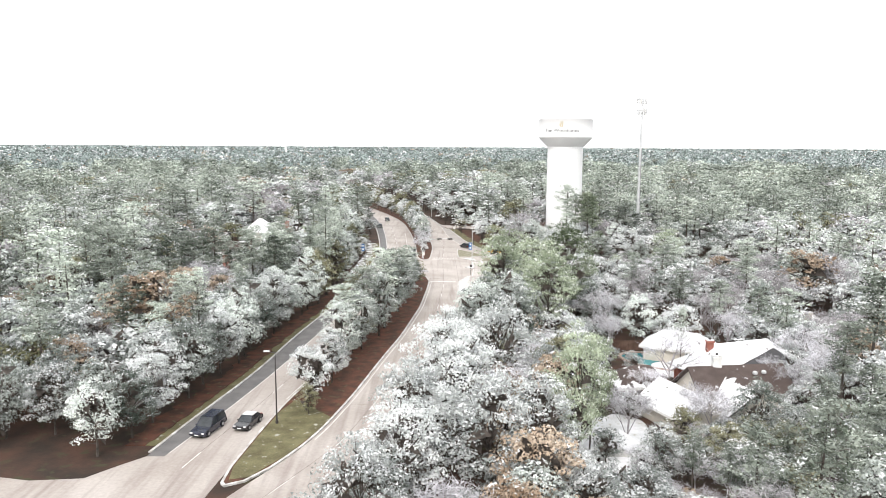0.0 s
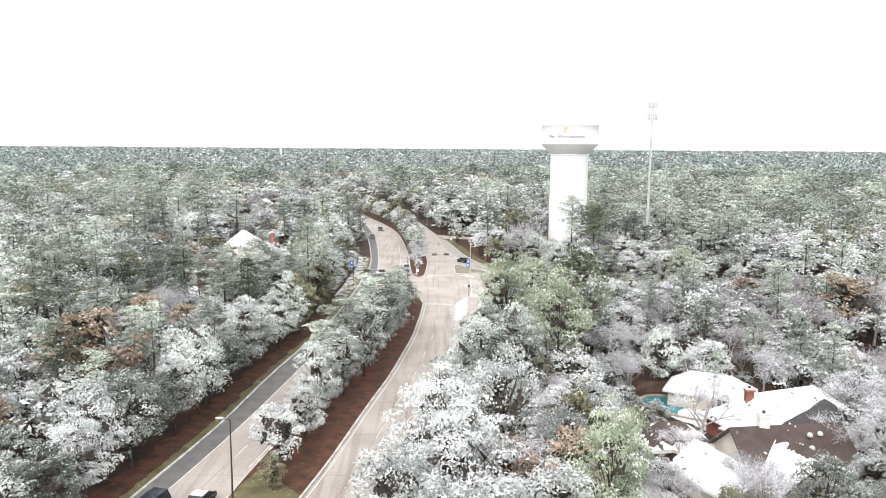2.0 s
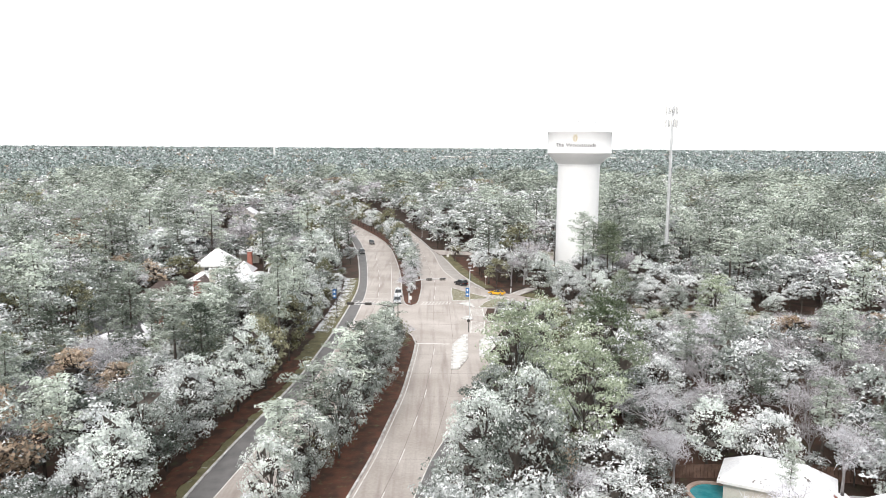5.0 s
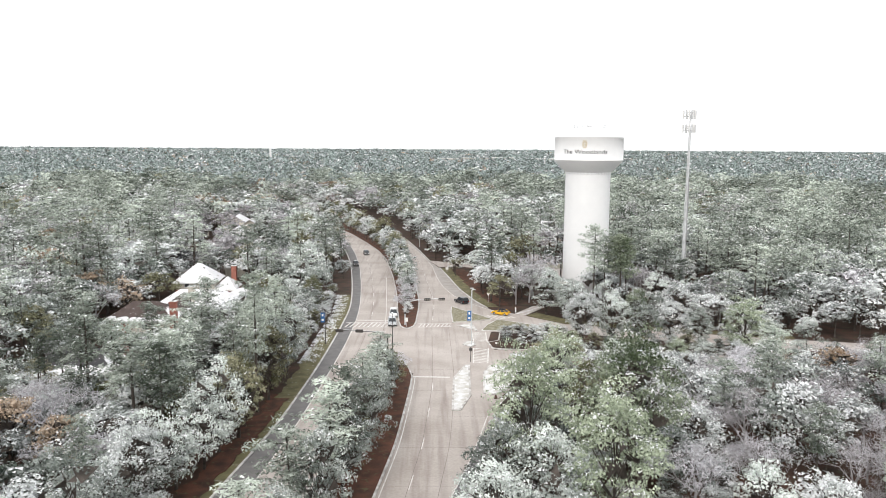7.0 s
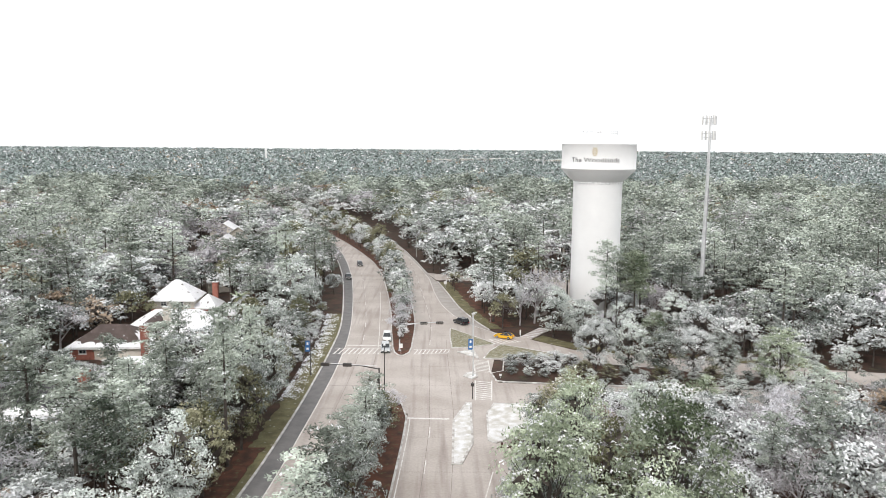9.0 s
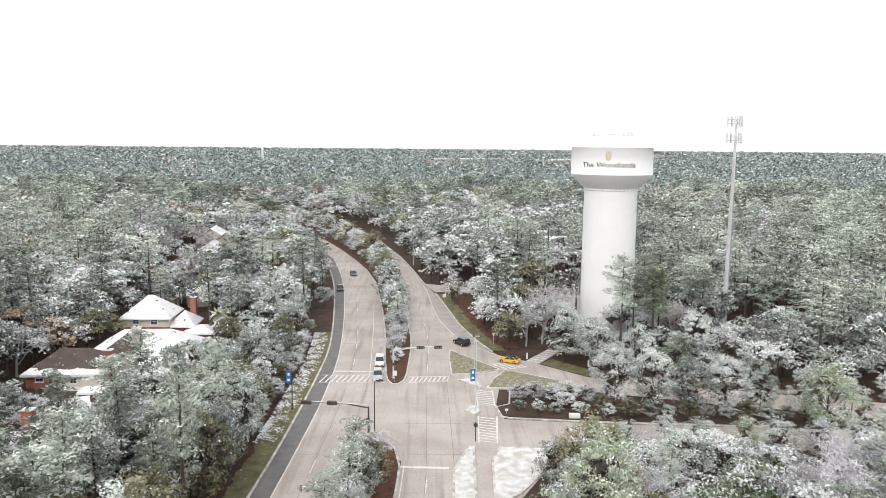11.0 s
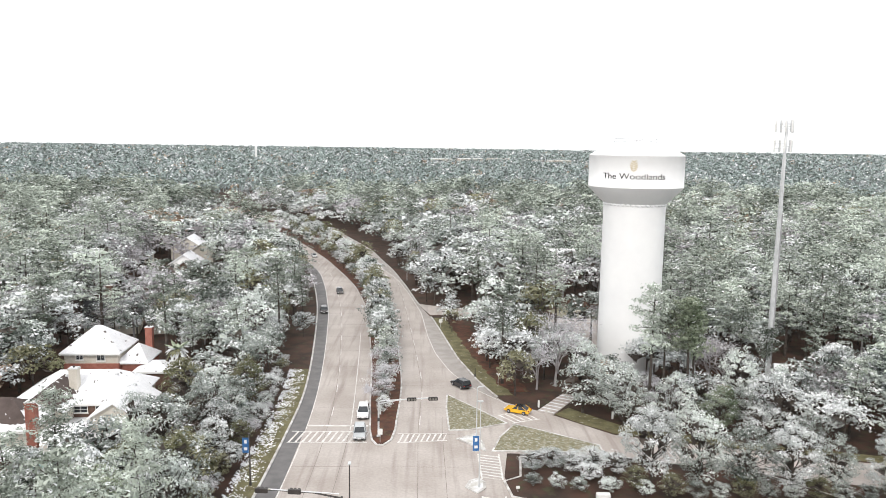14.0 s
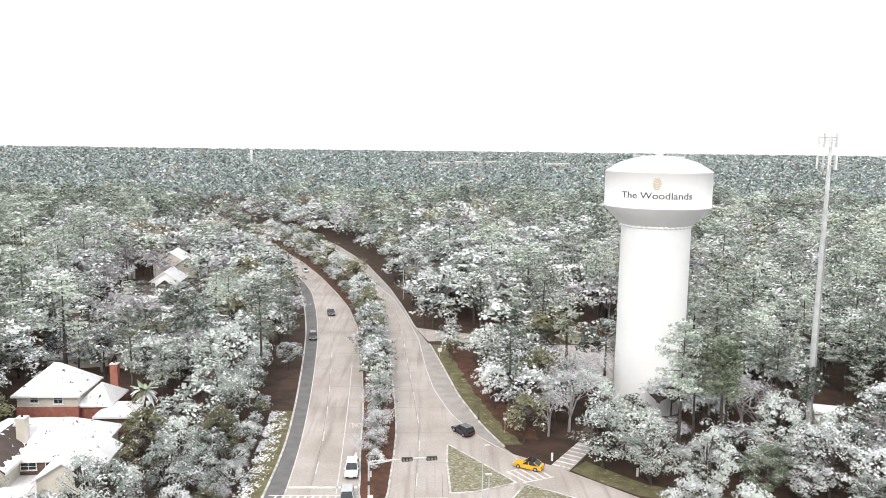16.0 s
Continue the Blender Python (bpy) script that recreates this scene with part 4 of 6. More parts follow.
# rows of trees by hand where one tree stands out: kind, east, north, scale, width
SINGLE = [("pine", 40.6, 240.0, 1.24, 1.1), ("greenpine", 47.8, 241.5, 1.1, 1.35), ("greenpine", 50.2, 245.5, 1.02, 1.2), ("pine", 44.2, 243.6, 1.08, 1.05), ("rust", 34.5, 250.5, 0.72, 1.05), ("rust", 38.5, 247.5, 0.55, 1.1), ("bare", 42.5, 246.5, 0.6, 1.1), ("rust", 52.5, 237.5, 0.6, 1.0), ("bigwhite", 7.5, 95, 1.25, 0.95), ("tall", 23.8, 141, 1.16, 1.0), ("biground", 11, 117, 1.32, 0.95), ("tall", 18.8, 128.5, 1.06, 0.95), ("tall", 60, 195, 0.75, 1.1), ("tall", 19, 163, 0.85, 1.0), ("olive", 16, 100, 1.1, 1.0), ("bigwhite", 2.5, 81, 1.15, 1.0), ("bare", 31, 139, 1.1, 1.1), ("bare", 30.5, 129, 0.95, 1.1), ("rust", -46.5, 115.5, 1.62, 1.15), ("rust", -51.5, 118.5, 1.3, 1.15), ("pine", -52.6, 168.5, 1.1, 1.25), ("pine", -29, 178, 0.9, 1.25), ("pine", -31, 172, 0.78, 1.3), ("pine", -51, 261, 1.15, 1.25), ("pine", -32, 279, 1.12, 1.2), ("pine", -29.5, 296, 0.8, 1.4), ("tall", 14.6, 75.0, 0.93, 0.72), ("tall", 11.8, 140.2, 1.08, 0.95), ("bigwhite", 19.3, 103.5, 0.9, 0.95), ("biground", 39, 86.5, 0.82, 1.0), ("biground", 31, 245.5, 0.95, 0.95), ("biground", 57.6, 243, 0.92, 1.0), ("tall", 47.5, 226, 0.52, 1.2), ("tall", 17.6, 83.4, 0.8, 0.75), ("bare", 22.4, 84.7, 1.0, 0.9), ("bare", 19, 92, 0.8, 1.0), ("white", 25, 80, 0.6, 1.2), ("olive", 30, 87, 0.55, 1.3), ("bare", 33, 92, 0.9, 1.0), ("white", 26, 97, 0.5, 1.2), ("bare", 49, 101, 1.0, 1.0), ("white", 52, 105, 0.9, 1.0), ("white", -18.0, 98, 0.95, 0.95), ("bigwhite", -16.2, 105, 0.66, 0.95), ("olive", -17.3, 92, 0.42, 1.1), ("biground", -16.0, 113.5, 0.92, 0.9), ("pine", -16.6, 119.5, 0.68, 1.8), ("biground", -13.8, 123, 0.95, 0.82), ("pine", -13.8, 129, 0.74, 1.65), ("biground", -11.6, 132, 1.05, 0.85), ("pine", -11.0, 138, 0.87, 1.55), ("biground", -10.4, 142, 1.1, 0.85), ("pine", -10.8, 148.5, 0.78, 1.55), ("biground", -9.2, 152, 1.0, 0.85), ("pine", -9.4, 158, 0.7, 1.6), ("biground", -8.4, 163, 0.92, 0.85), ("pine", -8.4, 169, 0.62, 1.7), ("biground", -8.0, 174, 0.85, 0.85), ("pine", -8.6, 178.5, 0.6, 1.6), ("olive", -6.8, 180, 0.7, 1.2), ("olive", -7.2, 187, 0.42, 1.2),
          ("bare", -6.2, 240, 0.7, 1.0), ("bare", -6.3, 245, 0.95, 1.0), ("white", -6.0, 236.5, 0.42, 1.0), ("round", -6.3, 242.5, 0.6, 0.9), ("white", -6.2, 248, 0.66, 0.95), ("round", -6.2, 252, 0.75, 0.95), ("pine", -6.6, 258, 0.55, 1.4), ("bare", -6.6, 256, 0.95, 1.0), ("round", -6.8, 262, 0.8, 1.0), ("white", -7.2, 267, 0.8, 1.0), ("bare", -6.8, 190.5, 0.5, 1.3), ("bare", -6.0, 193.0, 0.35, 1.4), ("olive", -40, 238, 1.1, 1.15), ("round", -33, 226, 1.15, 1.0), ("round", -36, 216, 1.3, 1.0), ("olive", -30.5, 204, 1.0, 1.5), ("olive", -37.0, 205, 0.85, 1.3), ("bigwhite", 4.5, 67.5, 1.06, 1.05), ("bigwhite", 10, 73, 0.92, 1.05), ("bigwhite", 0.5, 74, 0.8, 1.0), ("bigwhite", 14, 92, 0.85, 1.0), ("bigwhite", 0.2, 88, 1.2, 0.92), ("bigwhite", 1.6, 101, 1.0, 0.95), ("biground", 3.6, 109, 1.05, 1.0), ("bigwhite", -3.6, 66, 0.95, 1.0), ("bigwhite", -6.6, 57, 0.92, 1.0), ("bigwhite", -9.2, 48.5, 0.85, 1.05), ("bigwhite", -3.4, 75.5, 1.02, 0.95), ("biground", 6.5, 124, 1.1, 1.0), ("biground", 13, 133, 1.1, 1.05), ("biground", 8, 136, 1.0, 1.0), ("biground", 14, 146, 1.1, 1.0), ("biground", 14, 158, 1.0, 1.0), ("biground", 19, 168, 1.05, 1.0), ("olive", 22, 152, 1.3, 1.1), ("olive", 20, 178, 1.1, 1.1), ("biground", -41, 200, 0.9, 1.0), ("tall", -34, 192, 0.62, 1.2), ("biground", -42, 222, 0.85, 1.0), ("biground", -34, 234, 0.85, 1.0), ("biground", -29, 176, 0.95, 1.0), ("biground", 34, 232, 0.85, 1.05), ("biground", 40, 227, 0.9, 1.0), ("bigwhite", 32, 210, 0.92, 1.0), ("biground", 38, 209, 0.95, 1.0), ("biground", 44, 207.5, 0.9, 1.05), ("bigwhite", 49.5, 206.5, 0.85, 1.05), ("biground", 56, 208, 0.7, 1.0), ("bigwhite", 62.5, 206, 0.72, 1.0), ("biground", 69, 204, 0.7, 1.0), ("biground", 76, 202.5, 0.7, 1.0), ("biground", 29, 190.5, 0.5, 1.1), ("bigwhite", 34, 190, 0.52, 1.1), ("biground", 39.5, 190.5, 0.56, 1.1), ("tall", 45, 188.5, 0.4, 1.3), ("biground", 50.5, 190, 0.58, 1.1), ("bigwhite", 56, 189, 0.56, 1.1), ("biground", 62, 189.5, 0.6, 1.1), ("biground", 68, 188, 0.6, 1.1), ("biground", 74, 188, 0.6, 1.1), ("rust", 13, 83, 1.2, 1.1), ("bare", 8, 84, 1.2, 1.2), ("rust", 9, 62, 1.1, 1.2), ("white", 16.4, 214.6, 0.36, 1.7), ("white", 19.4, 215.4, 0.4, 1.6), ("white", 22.4, 214.4, 0.38, 1.8), ("white", 25.2, 215.4, 0.42, 1.6), ("white", 27.8, 213.6, 0.4, 1.7), ("white", 24, 211.6, 0.3, 1.6), ("olive", 29.5, 209, 0.35, 1.5), ("round", 16, 210.2, 0.22, 1.7), ("round", 19, 209.4, 0.24, 1.7), ("round", 22, 208.8, 0.24, 1.8), ("round", 26, 208.4, 0.25, 1.8), ("white", -77, 245, 1.15, 1.5), ("pine", -58.3, 178, 0.8, 1.2), ("white", -28, 232, 0.5, 1.1), ("white", -27.5, 245, 0.55, 1.1), ("bare", 34, 89, 0.9, 1.0), ("white", 43, 88, 0.62, 1.1), ("olive", 38, 86, 0.5, 1.2), ("white", 48, 93, 0.8, 1.0), ("bare", 29.5, 101, 0.8, 1.0), ("round", 53, 99, 0.8, 1.0), ("white", 31, 116, 0.5, 1.0), ("bare", 34.9, 109.4, 1.25, 1.0), ("white", 44, 131.5, 1.05, 1.0), ("round", 36, 133, 1.1, 1.0), ("bare", 50.5, 127, 1.15, 1.1), ("bare", 58, 112, 1.2, 1.1), ("white", 60, 118, 1.1, 1.0), ("bare", 56.5, 104, 1.1, 1.1), ("pine", 39.2, 117.6, 0.62, 0.7), ("white", -62, 207, 0.4, 1.4), ("bare", -58, 203, 0.5, 1.3), ("white", -55, 205, 0.38, 1.4), ("round", -64, 202, 0.45, 1.2), ("bare", -52, 208.5, 0.45, 1.2), ("white", -66, 210, 0.4, 1.3), ("bare", -60, 198, 0.55, 1.2), ("white", 61, 247, 1.0, 1.05), ("white", 80, 251, 1.15, 1.05), ("white", 66, 243.5, 0.8, 1.1), ("white", 78, 243, 0.95, 1.1)]
y = 79.0
while y < 196:
    SINGLE.append((("biground", "bigwhite", "biground", "round")[int(y) % 4] if y < 150 else ("biground", "pine", "biground", "olive")[int(y) % 4], float(l_kerb(y)) - 3.9 - 2.0 * rt.random(), y, 0.72 + 0.28 * rt.random() + 0.003 * (y - 80), 1.0))
    y += 4.4 + 1.6 * rt.random()
y = 198.0
while y < 262:
    SINGLE.append((("white", "olive", "round", "white", "bare")[int(y) % 5], float(l_kerb(y)) - 4.9 - 1.2 * rt.random(), y, 0.3 + 0.2 * rt.random(), 1.15))
    y += 2.6 + 1.2 * rt.random()
y = 213.0
while y < 300:
    SINGLE.append((("round", "biground", "white", "round", "olive")[int(y) % 5], float(l_kerb(y)) - 8.4 - 1.4 * rt.random(), y, 0.72 + 0.3 * rt.random(), 1.0))
    y += 4.6 + 1.6 * rt.random()
y = 108.0
while y < 188:
    SINGLE.append((("round", "olive", "white", "round")[int(y) % 4], float(l_med(y)) + 1.9 + 0.8 * rt.random(), y, 0.32 + 0.16 * rt.random(), 1.2))
    y += 3.4 + 1.4 * rt.random()
for k in range(15):
    SINGLE.append((("round", "olive", "round")[k % 3], 30.5 + 3.2 * k, 206.6 - 0.13 * k + 0.5 * rt.random(), 0.26 + 0.1 * rt.random(), 1.5))
y = 272.0
while y < 520:
    xm = float((l_med(y) + r_med(y)) / 2)
    SINGLE.append((("round", "white", "round", "olive")[int(y) % 4], xm + rt.normal() * 0.4, y, 0.85 + 0.35 * rt.random(), 1.05))
    if float(r_med(y) - l_med(y)) > 4:
        SINGLE.append((("white", "round", "olive")[int(y) % 3], float(l_med(y)) + 1.5 + 0.5 * rt.random(), y + 2, 0.55 + 0.25 * rt.random(), 1.1))
    y += 4.6 + 1.4 * rt.random()
for k, kind in enumerate(("biground", "bigwhite", "biground", "bigwhite", "biground", "bigwhite", "biground")):
    SINGLE.append((kind, -41.5 - 5.2 * k, 84.0 + 1.2 * (k % 2), 0.72 + 0.06 * (k % 3), 1.0))
    SINGLE.append((("round", "biground")[k % 2], -44.0 - 5.2 * k, 90.5, 0.85, 1.0))
for kind, x, y, sc, wide in SINGLE:
    near.append((0.0, kind, x, y, sc, wide))


def choose(u, table):
    for k, p in table:
        u -= p
        if u < 0:
            return k
    return table[0][0]


def pick(x, y, d):
    """What grows where: snow-laden thickets by the road, pines behind."""
    n1 = noise.noise(Vector((x * 0.022, y * 0.022, 1.0)))
    n2 = noise.noise(Vector((x * 0.05, y * 0.05, 7.0)))
    u = rt.random()
    if -12 < x < 24 and y < 97:
        return choose(u, (("white", 0.42), ("rust", 0.17), ("bare", 0.16), ("round", 0.15), ("olive", 0.1)))
    if d < 9 or (y > 185 and d < 24 and y < 420):
        return choose(u, (("round", 0.42), ("white", 0.34), ("pine", 0.09), ("olive", 0.06), ("bare", 0.09)))
    if x < 0 and 148 < y < 215:
        return choose(u, (("pine", 0.38), ("round", 0.36), ("olive", 0.12), ("white", 0.08), ("bare", 0.06)))
    if x < 0 and y < 195:
        return choose(u, (("round", 0.36), ("white", 0.26), ("pine", 0.22), ("bare", 0.08), ("rust", 0.05), ("olive", 0.03)))
    if x > 10 and 85 < y < 235 and n2 > -0.3:
        return choose(u, (("white", 0.4), ("bare", 0.34), ("pine", 0.1), ("round", 0.1), ("rust", 0.06)))
    if x > 58 and 238 < y < 350:
        return choose(u, (("pine", 0.6), ("round", 0.2), ("white", 0.14), ("bare", 0.06)))
    p = min(max(0.27 + 0.75 * n1, 0.06), 0.62)
    return choose(u, (("pine", p), ("round", (1 - p) * 0.3), ("white", (1 - p) * 0.3), ("bare", (1 - p) * 0.22), ("rust", (1 - p) * 0.04), ("olive", (1 - p) * 0.06)))


def canopy(x, y):
    """Height factor of the wood: low thickets and young trees round the gardens, taller stands elsewhere."""
    f = 1.0 - 0.55 * float(lump(x, y, 30, 84, 14, 28)) - 0.3 * float(lump(x, y, 18, 64, 6, 15)) - 0.5 * float(lump(x, y, -60, 211, 10, 25)) - 0.4 * float(lump(x, y, -54, 174, 10, 26)) - 0.2 * float(lump(x, y, 40, 165, 20, 45)) - 0.55 * float(lump(x, y, 32, 272, 5, 13)) - 0.3 * float(lump(x, y, -78, 332, 12, 28)) - 0.5 * float(lump(x, y, -76, 348, 10, 24)) - 0.45 * float(lump(x, y, 38, 252, 4, 12)) - 0.4 * float(lump(x, y, 73, 247, 5, 14)) - 0.35 * float(lump(x, y, -48, 222, 6, 16))
    f = max(f, 0.36)
    return f + 0.18 * noise.noise(Vector((x * 0.03, y * 0.03, 3.0)))


y, rows_y = 55.0, []
while y < 640:
    step = 4.8 if y < 150 else min(4.8 + (y - 150) * 0.009, 7.8)
    n = int((0.63 * y + 16) / step) + 1
    for ix in range(-n, n):
        px = (ix + 0.5 + 0.42 * rt.uniform(-1, 1)) * step
        py = y + 0.42 * rt.uniform(-1, 1) * step
        if abs(px) > 282:
            continue
        d = float(min(abs(px - l_kerb(py)), abs(px - r_kerb(py)), abs(street_gap(px, py))))
        kind = pick(px, py, d)
        sc = {"pine": 0.62 + 0.46 * rt.random(), "bare": 0.75 + 0.4 * rt.random()}.get(kind, 0.62 + 0.5 * rt.random())
        if kind != "pine" and py > 150 and d > 12:
            sc *= 1.3
        sc *= (0.86 if d < 6 else 1.0) * canopy(px, py) * (step / 4.6) ** 0.45
        wide = ((1.15 if kind == "pine" else 0.95) + 0.35 * rt.random()) * (step / 4.6) ** 0.55
        rad = (2.4 if kind == "pine" else 3.2) * sc * wide
        if not free(px, py, rad):
            continue
        if any((px - s[1]) ** 2 + (py - s[2]) ** 2 < (46 if s[3] > 1.3 and s[1] < 0 else 22 if s[0][:3] in ("big", "tal") else 13) for s in SINGLE):
            continue
        side = abs(px + 0.06 * (py - 200))
        (near if side < 66 and py < 330 else middle).append((d + 0.55 * max(0.0, py - 245) + 0.25 * side, kind, px, py, sc, wide))
    y += step
# thickets that fill the low ground round the gardens
for cx, cy, cr in ((-58, 208, 22), (-54, 174, 22), (27, 82, 20), (54, 98, 18), (58, 122, 14), (30, 140, 14)):
    for _ in range(int(cr * cr * 0.16)):
        an, rr = rt.random() * 6.283, cr * math.sqrt(rt.random())
        px, py = cx + rr * math.cos(an), cy + rr * math.sin(an)
        sc = 0.36 + 0.24 * rt.random()
        if free(px, py, 2.6 * sc):
            near.append((30.0, choose(rt.random(), (("white", 0.4), ("round", 0.35), ("bare", 0.15), ("olive", 0.1))), px, py, sc, 1.25))
near.sort(key=lambda r: r[0])
count = {}
LIMIT = {"greenpine": 20, "tall": 40, "bigwhite": 60, "biground": 60, "pine": 150, "round": 150, "white": 100, "bare": 90, "rust": 45, "olive": 50}
for row in near:
    _, kind, x, y, sc, wide = row
    count[kind] = count.get(kind, 0) + 1
    if count[kind] > LIMIT[kind]:
        middle.append(row)
        continue
    plant(kind, x, y, sc, int(rt.integers(99)), rt.random() * 6.28, wide)

# the wood behind, as one mass per kind
for kind in KINDS:
    rows = [r for r in middle if r[1] == kind]
    name, label, cat, leaf_mat, bark = KINDS[kind]
    out, tone = [[], [], []], [[], [], []]
    if not rows:
        continue
    for _, _, x, y, sc, wide in rows:
        dist = reach_of(x, y)
        table = FULL if dist < 66 else MEDIUM if dist < 158 else LIGHT if dist < 295 else COARSE
        shapes = table[kind][int(rt.integers(99)) % len(table[kind])]
        an = rt.random() * 6.28
        ca, sa = math.cos(an) * sc * wide, math.sin(an) * sc * wide
        z0 = float(ground_z(x, y))
        own_tone = rt.random()
        for i in range(3):
            v = shapes[i]
            if len(v) and not (i == 0 and table is COARSE):
                tone[i].append(np.full(len(v) // 3, own_tone))
                out[i].append(np.stack([v[:, 0] * ca - v[:, 1] * sa + x, v[:, 0] * sa + v[:, 1] * ca + y, v[:, 2] * sc + z0], 1))
    blocks = [np.concatenate(o) if o else np.zeros((0, 3)) for o in (out[1], out[2], out[0])]
    me = as_mesh("woodland", *blocks, tones=[np.concatenate(tone[i]) if tone[i] else np.zeros(0) for i in (1, 2, 0)])
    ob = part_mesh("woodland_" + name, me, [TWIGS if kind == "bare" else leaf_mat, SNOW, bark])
    tagged(ob, "mass of " + label.replace("tall ", "").replace("dense ", "") + "s", "woodland", kind="stuff")

# far wood to the horizon: tufted crowns that grow coarser with distance
rf = rng_of(9)
cent, size = [], []
y = 640.0
while y < 4950:
    cell = max(6.4, y * 0.0082)
    xs = np.arange(-0.68 * y - 60, 0.68 * y + 60, cell)
    xs = xs + rf.uniform(-0.45, 0.45, len(xs)) * cell
    zz = 8.5 + 7 * rf.random(len(xs)) + y * 0.0006
    cent.append(np.stack([xs, y + rf.uniform(-0.45, 0.45, len(xs)) * cell, zz], 1))
    size.append(np.full(len(xs), cell))
    y += cell * (0.8 + y / 2600)
# the strips of wood beside the field nearer than that
for y0 in np.arange(60.0, 640.0, 5.5):
    for sgn in (-1, 1):
        xs = sgn * np.arange(max(282.0, 0), 0.68 * y0 + 62, 5.5)
        if len(xs):
            cent.append(np.stack([xs + rf.uniform(-2.4, 2.4, len(xs)), y0 + rf.uniform(-2.4, 2.4, len(xs)), 8 + 7 * rf.random(len(xs))], 1))
            size.append(np.full(len(xs), 5.5))
cent, size = np.concatenate(cent), np.concatenate(size)
# open lots in front of the far buildings
LOTS = ((30, 1720, 46), (95, 1790, 60), (250, 1740, 50), (300, 1760, 34), (380, 1730, 60), (455, 1800, 40), (560, 1780, 44), (170, 1900, 54))
keep = np.ones(len(cent), bool)
for lx, ly, lw in LOTS:
    keep &= ~((abs(cent[:, 0] - lx) < lw / 2 + 9) & (cent[:, 1] > ly - 260) & (cent[:, 1] < ly + 22))
cent, size = cent[keep], size[keep]
kinds = rf.random(len(cent))


def far_mass(sel, per, name, mats, label, snow):
    c, s = cent[sel], size[sel]
    soup, tone = clump_spray(rf, c, s * 0.52, per, s * 0.34, snow, np.minimum(1.25, 7.5 / (s * 0.6)), 0.36, True)
    me = as_mesh(name, *soup, tones=tone)
    return tagged(part_mesh(name, me, mats), label, "woodland", kind="stuff")


far_mass(kinds < 0.76, 11, "far_woodland_pine", [FAR_NEEDLE, SNOW], "endless pine wood dusted with snow and tinted by haze", 0.02)
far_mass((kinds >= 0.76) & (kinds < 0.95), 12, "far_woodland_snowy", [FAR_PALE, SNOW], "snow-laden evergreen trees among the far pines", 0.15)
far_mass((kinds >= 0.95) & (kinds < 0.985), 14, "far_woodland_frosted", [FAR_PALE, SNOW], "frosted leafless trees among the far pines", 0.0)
far_mass(kinds >= 0.985, 14, "far_woodland_brown", [RUST, SNOW], "brown-leaved trees among the far pines", 0.0)

# snow caught in the grass of the western ditch
rs = rng_of(21)
sy = rs.uniform(196, 262, 5200)
sx = np.array([float(l_kerb(v)) for v in sy]) - 0.7 - 3.6 * rs.random(5200) ** 0.55
lie = np.array([noise.noise(Vector((a * 0.45, b * 0.45, 2.0))) for a, b in zip(sx, sy)]) + 0.25 * rs.normal(size=5200) > 0.05
lie_c = np.stack([sx[lie], sy[lie], ground_z(sx[lie], sy[lie]) + 0.07], 1)
flecks = tri_spray(rs, lie_c, 2, 0.1, 0.26, 0.11, 0.03, 0.92)
tagged(part_mesh("verge_snow", as_mesh("verge_snow", flecks), [SNOW]), "flecks of snow caught in the roadside grass", "snow", kind="stuff")

# ---- houses ----


def roof_mesh(w, d, eave, ridge, kind, over=0.5, thick=0.22):
    """Closed roof shell over a block w by d, the ridge along x."""
    bm = bmesh.new()
    a, b = w / 2 + over, d / 2 + over
    e = eave - over * (ridge - eave) / (d / 2)
    run = a if kind == "gable" else max(a - b, 0.05)
    for dz, flip in ((0, False), (-thick, True)):
        c = [bm.verts.new(p) for p in ((-a, -b, e + dz), (a, -b, e + dz), (a, b, e + dz), (-a, b, e + dz))]
        r = [bm.verts.new((-run, 0, ridge + dz)), bm.verts.new((run, 0, ridge + dz))]
        for f in ((c[0], c[1], r[1], r[0]), (c[2], c[3], r[0], r[1]), (c[1], c[2], r[1]), (c[3], c[0], r[0])):
            if kind == "gable" and len(f) == 3:
                continue
            bm.faces.new(f[::-1] if flip else f)
        if not flip:
            top = c + r
        else:
            bot = c + r
    edges = [(0, 1), (2, 3), (1, 2), (3, 0)] if kind != "gable" else [(0, 1), (2, 3), (1, 5), (5, 2), (3, 4), (4, 0)]
    for i, j in edges:
        bm.faces.new((top[j], top[i], bot[i], bot[j]))
    bmesh.ops.recalc_face_normals(bm, faces=bm.faces)
    return bm


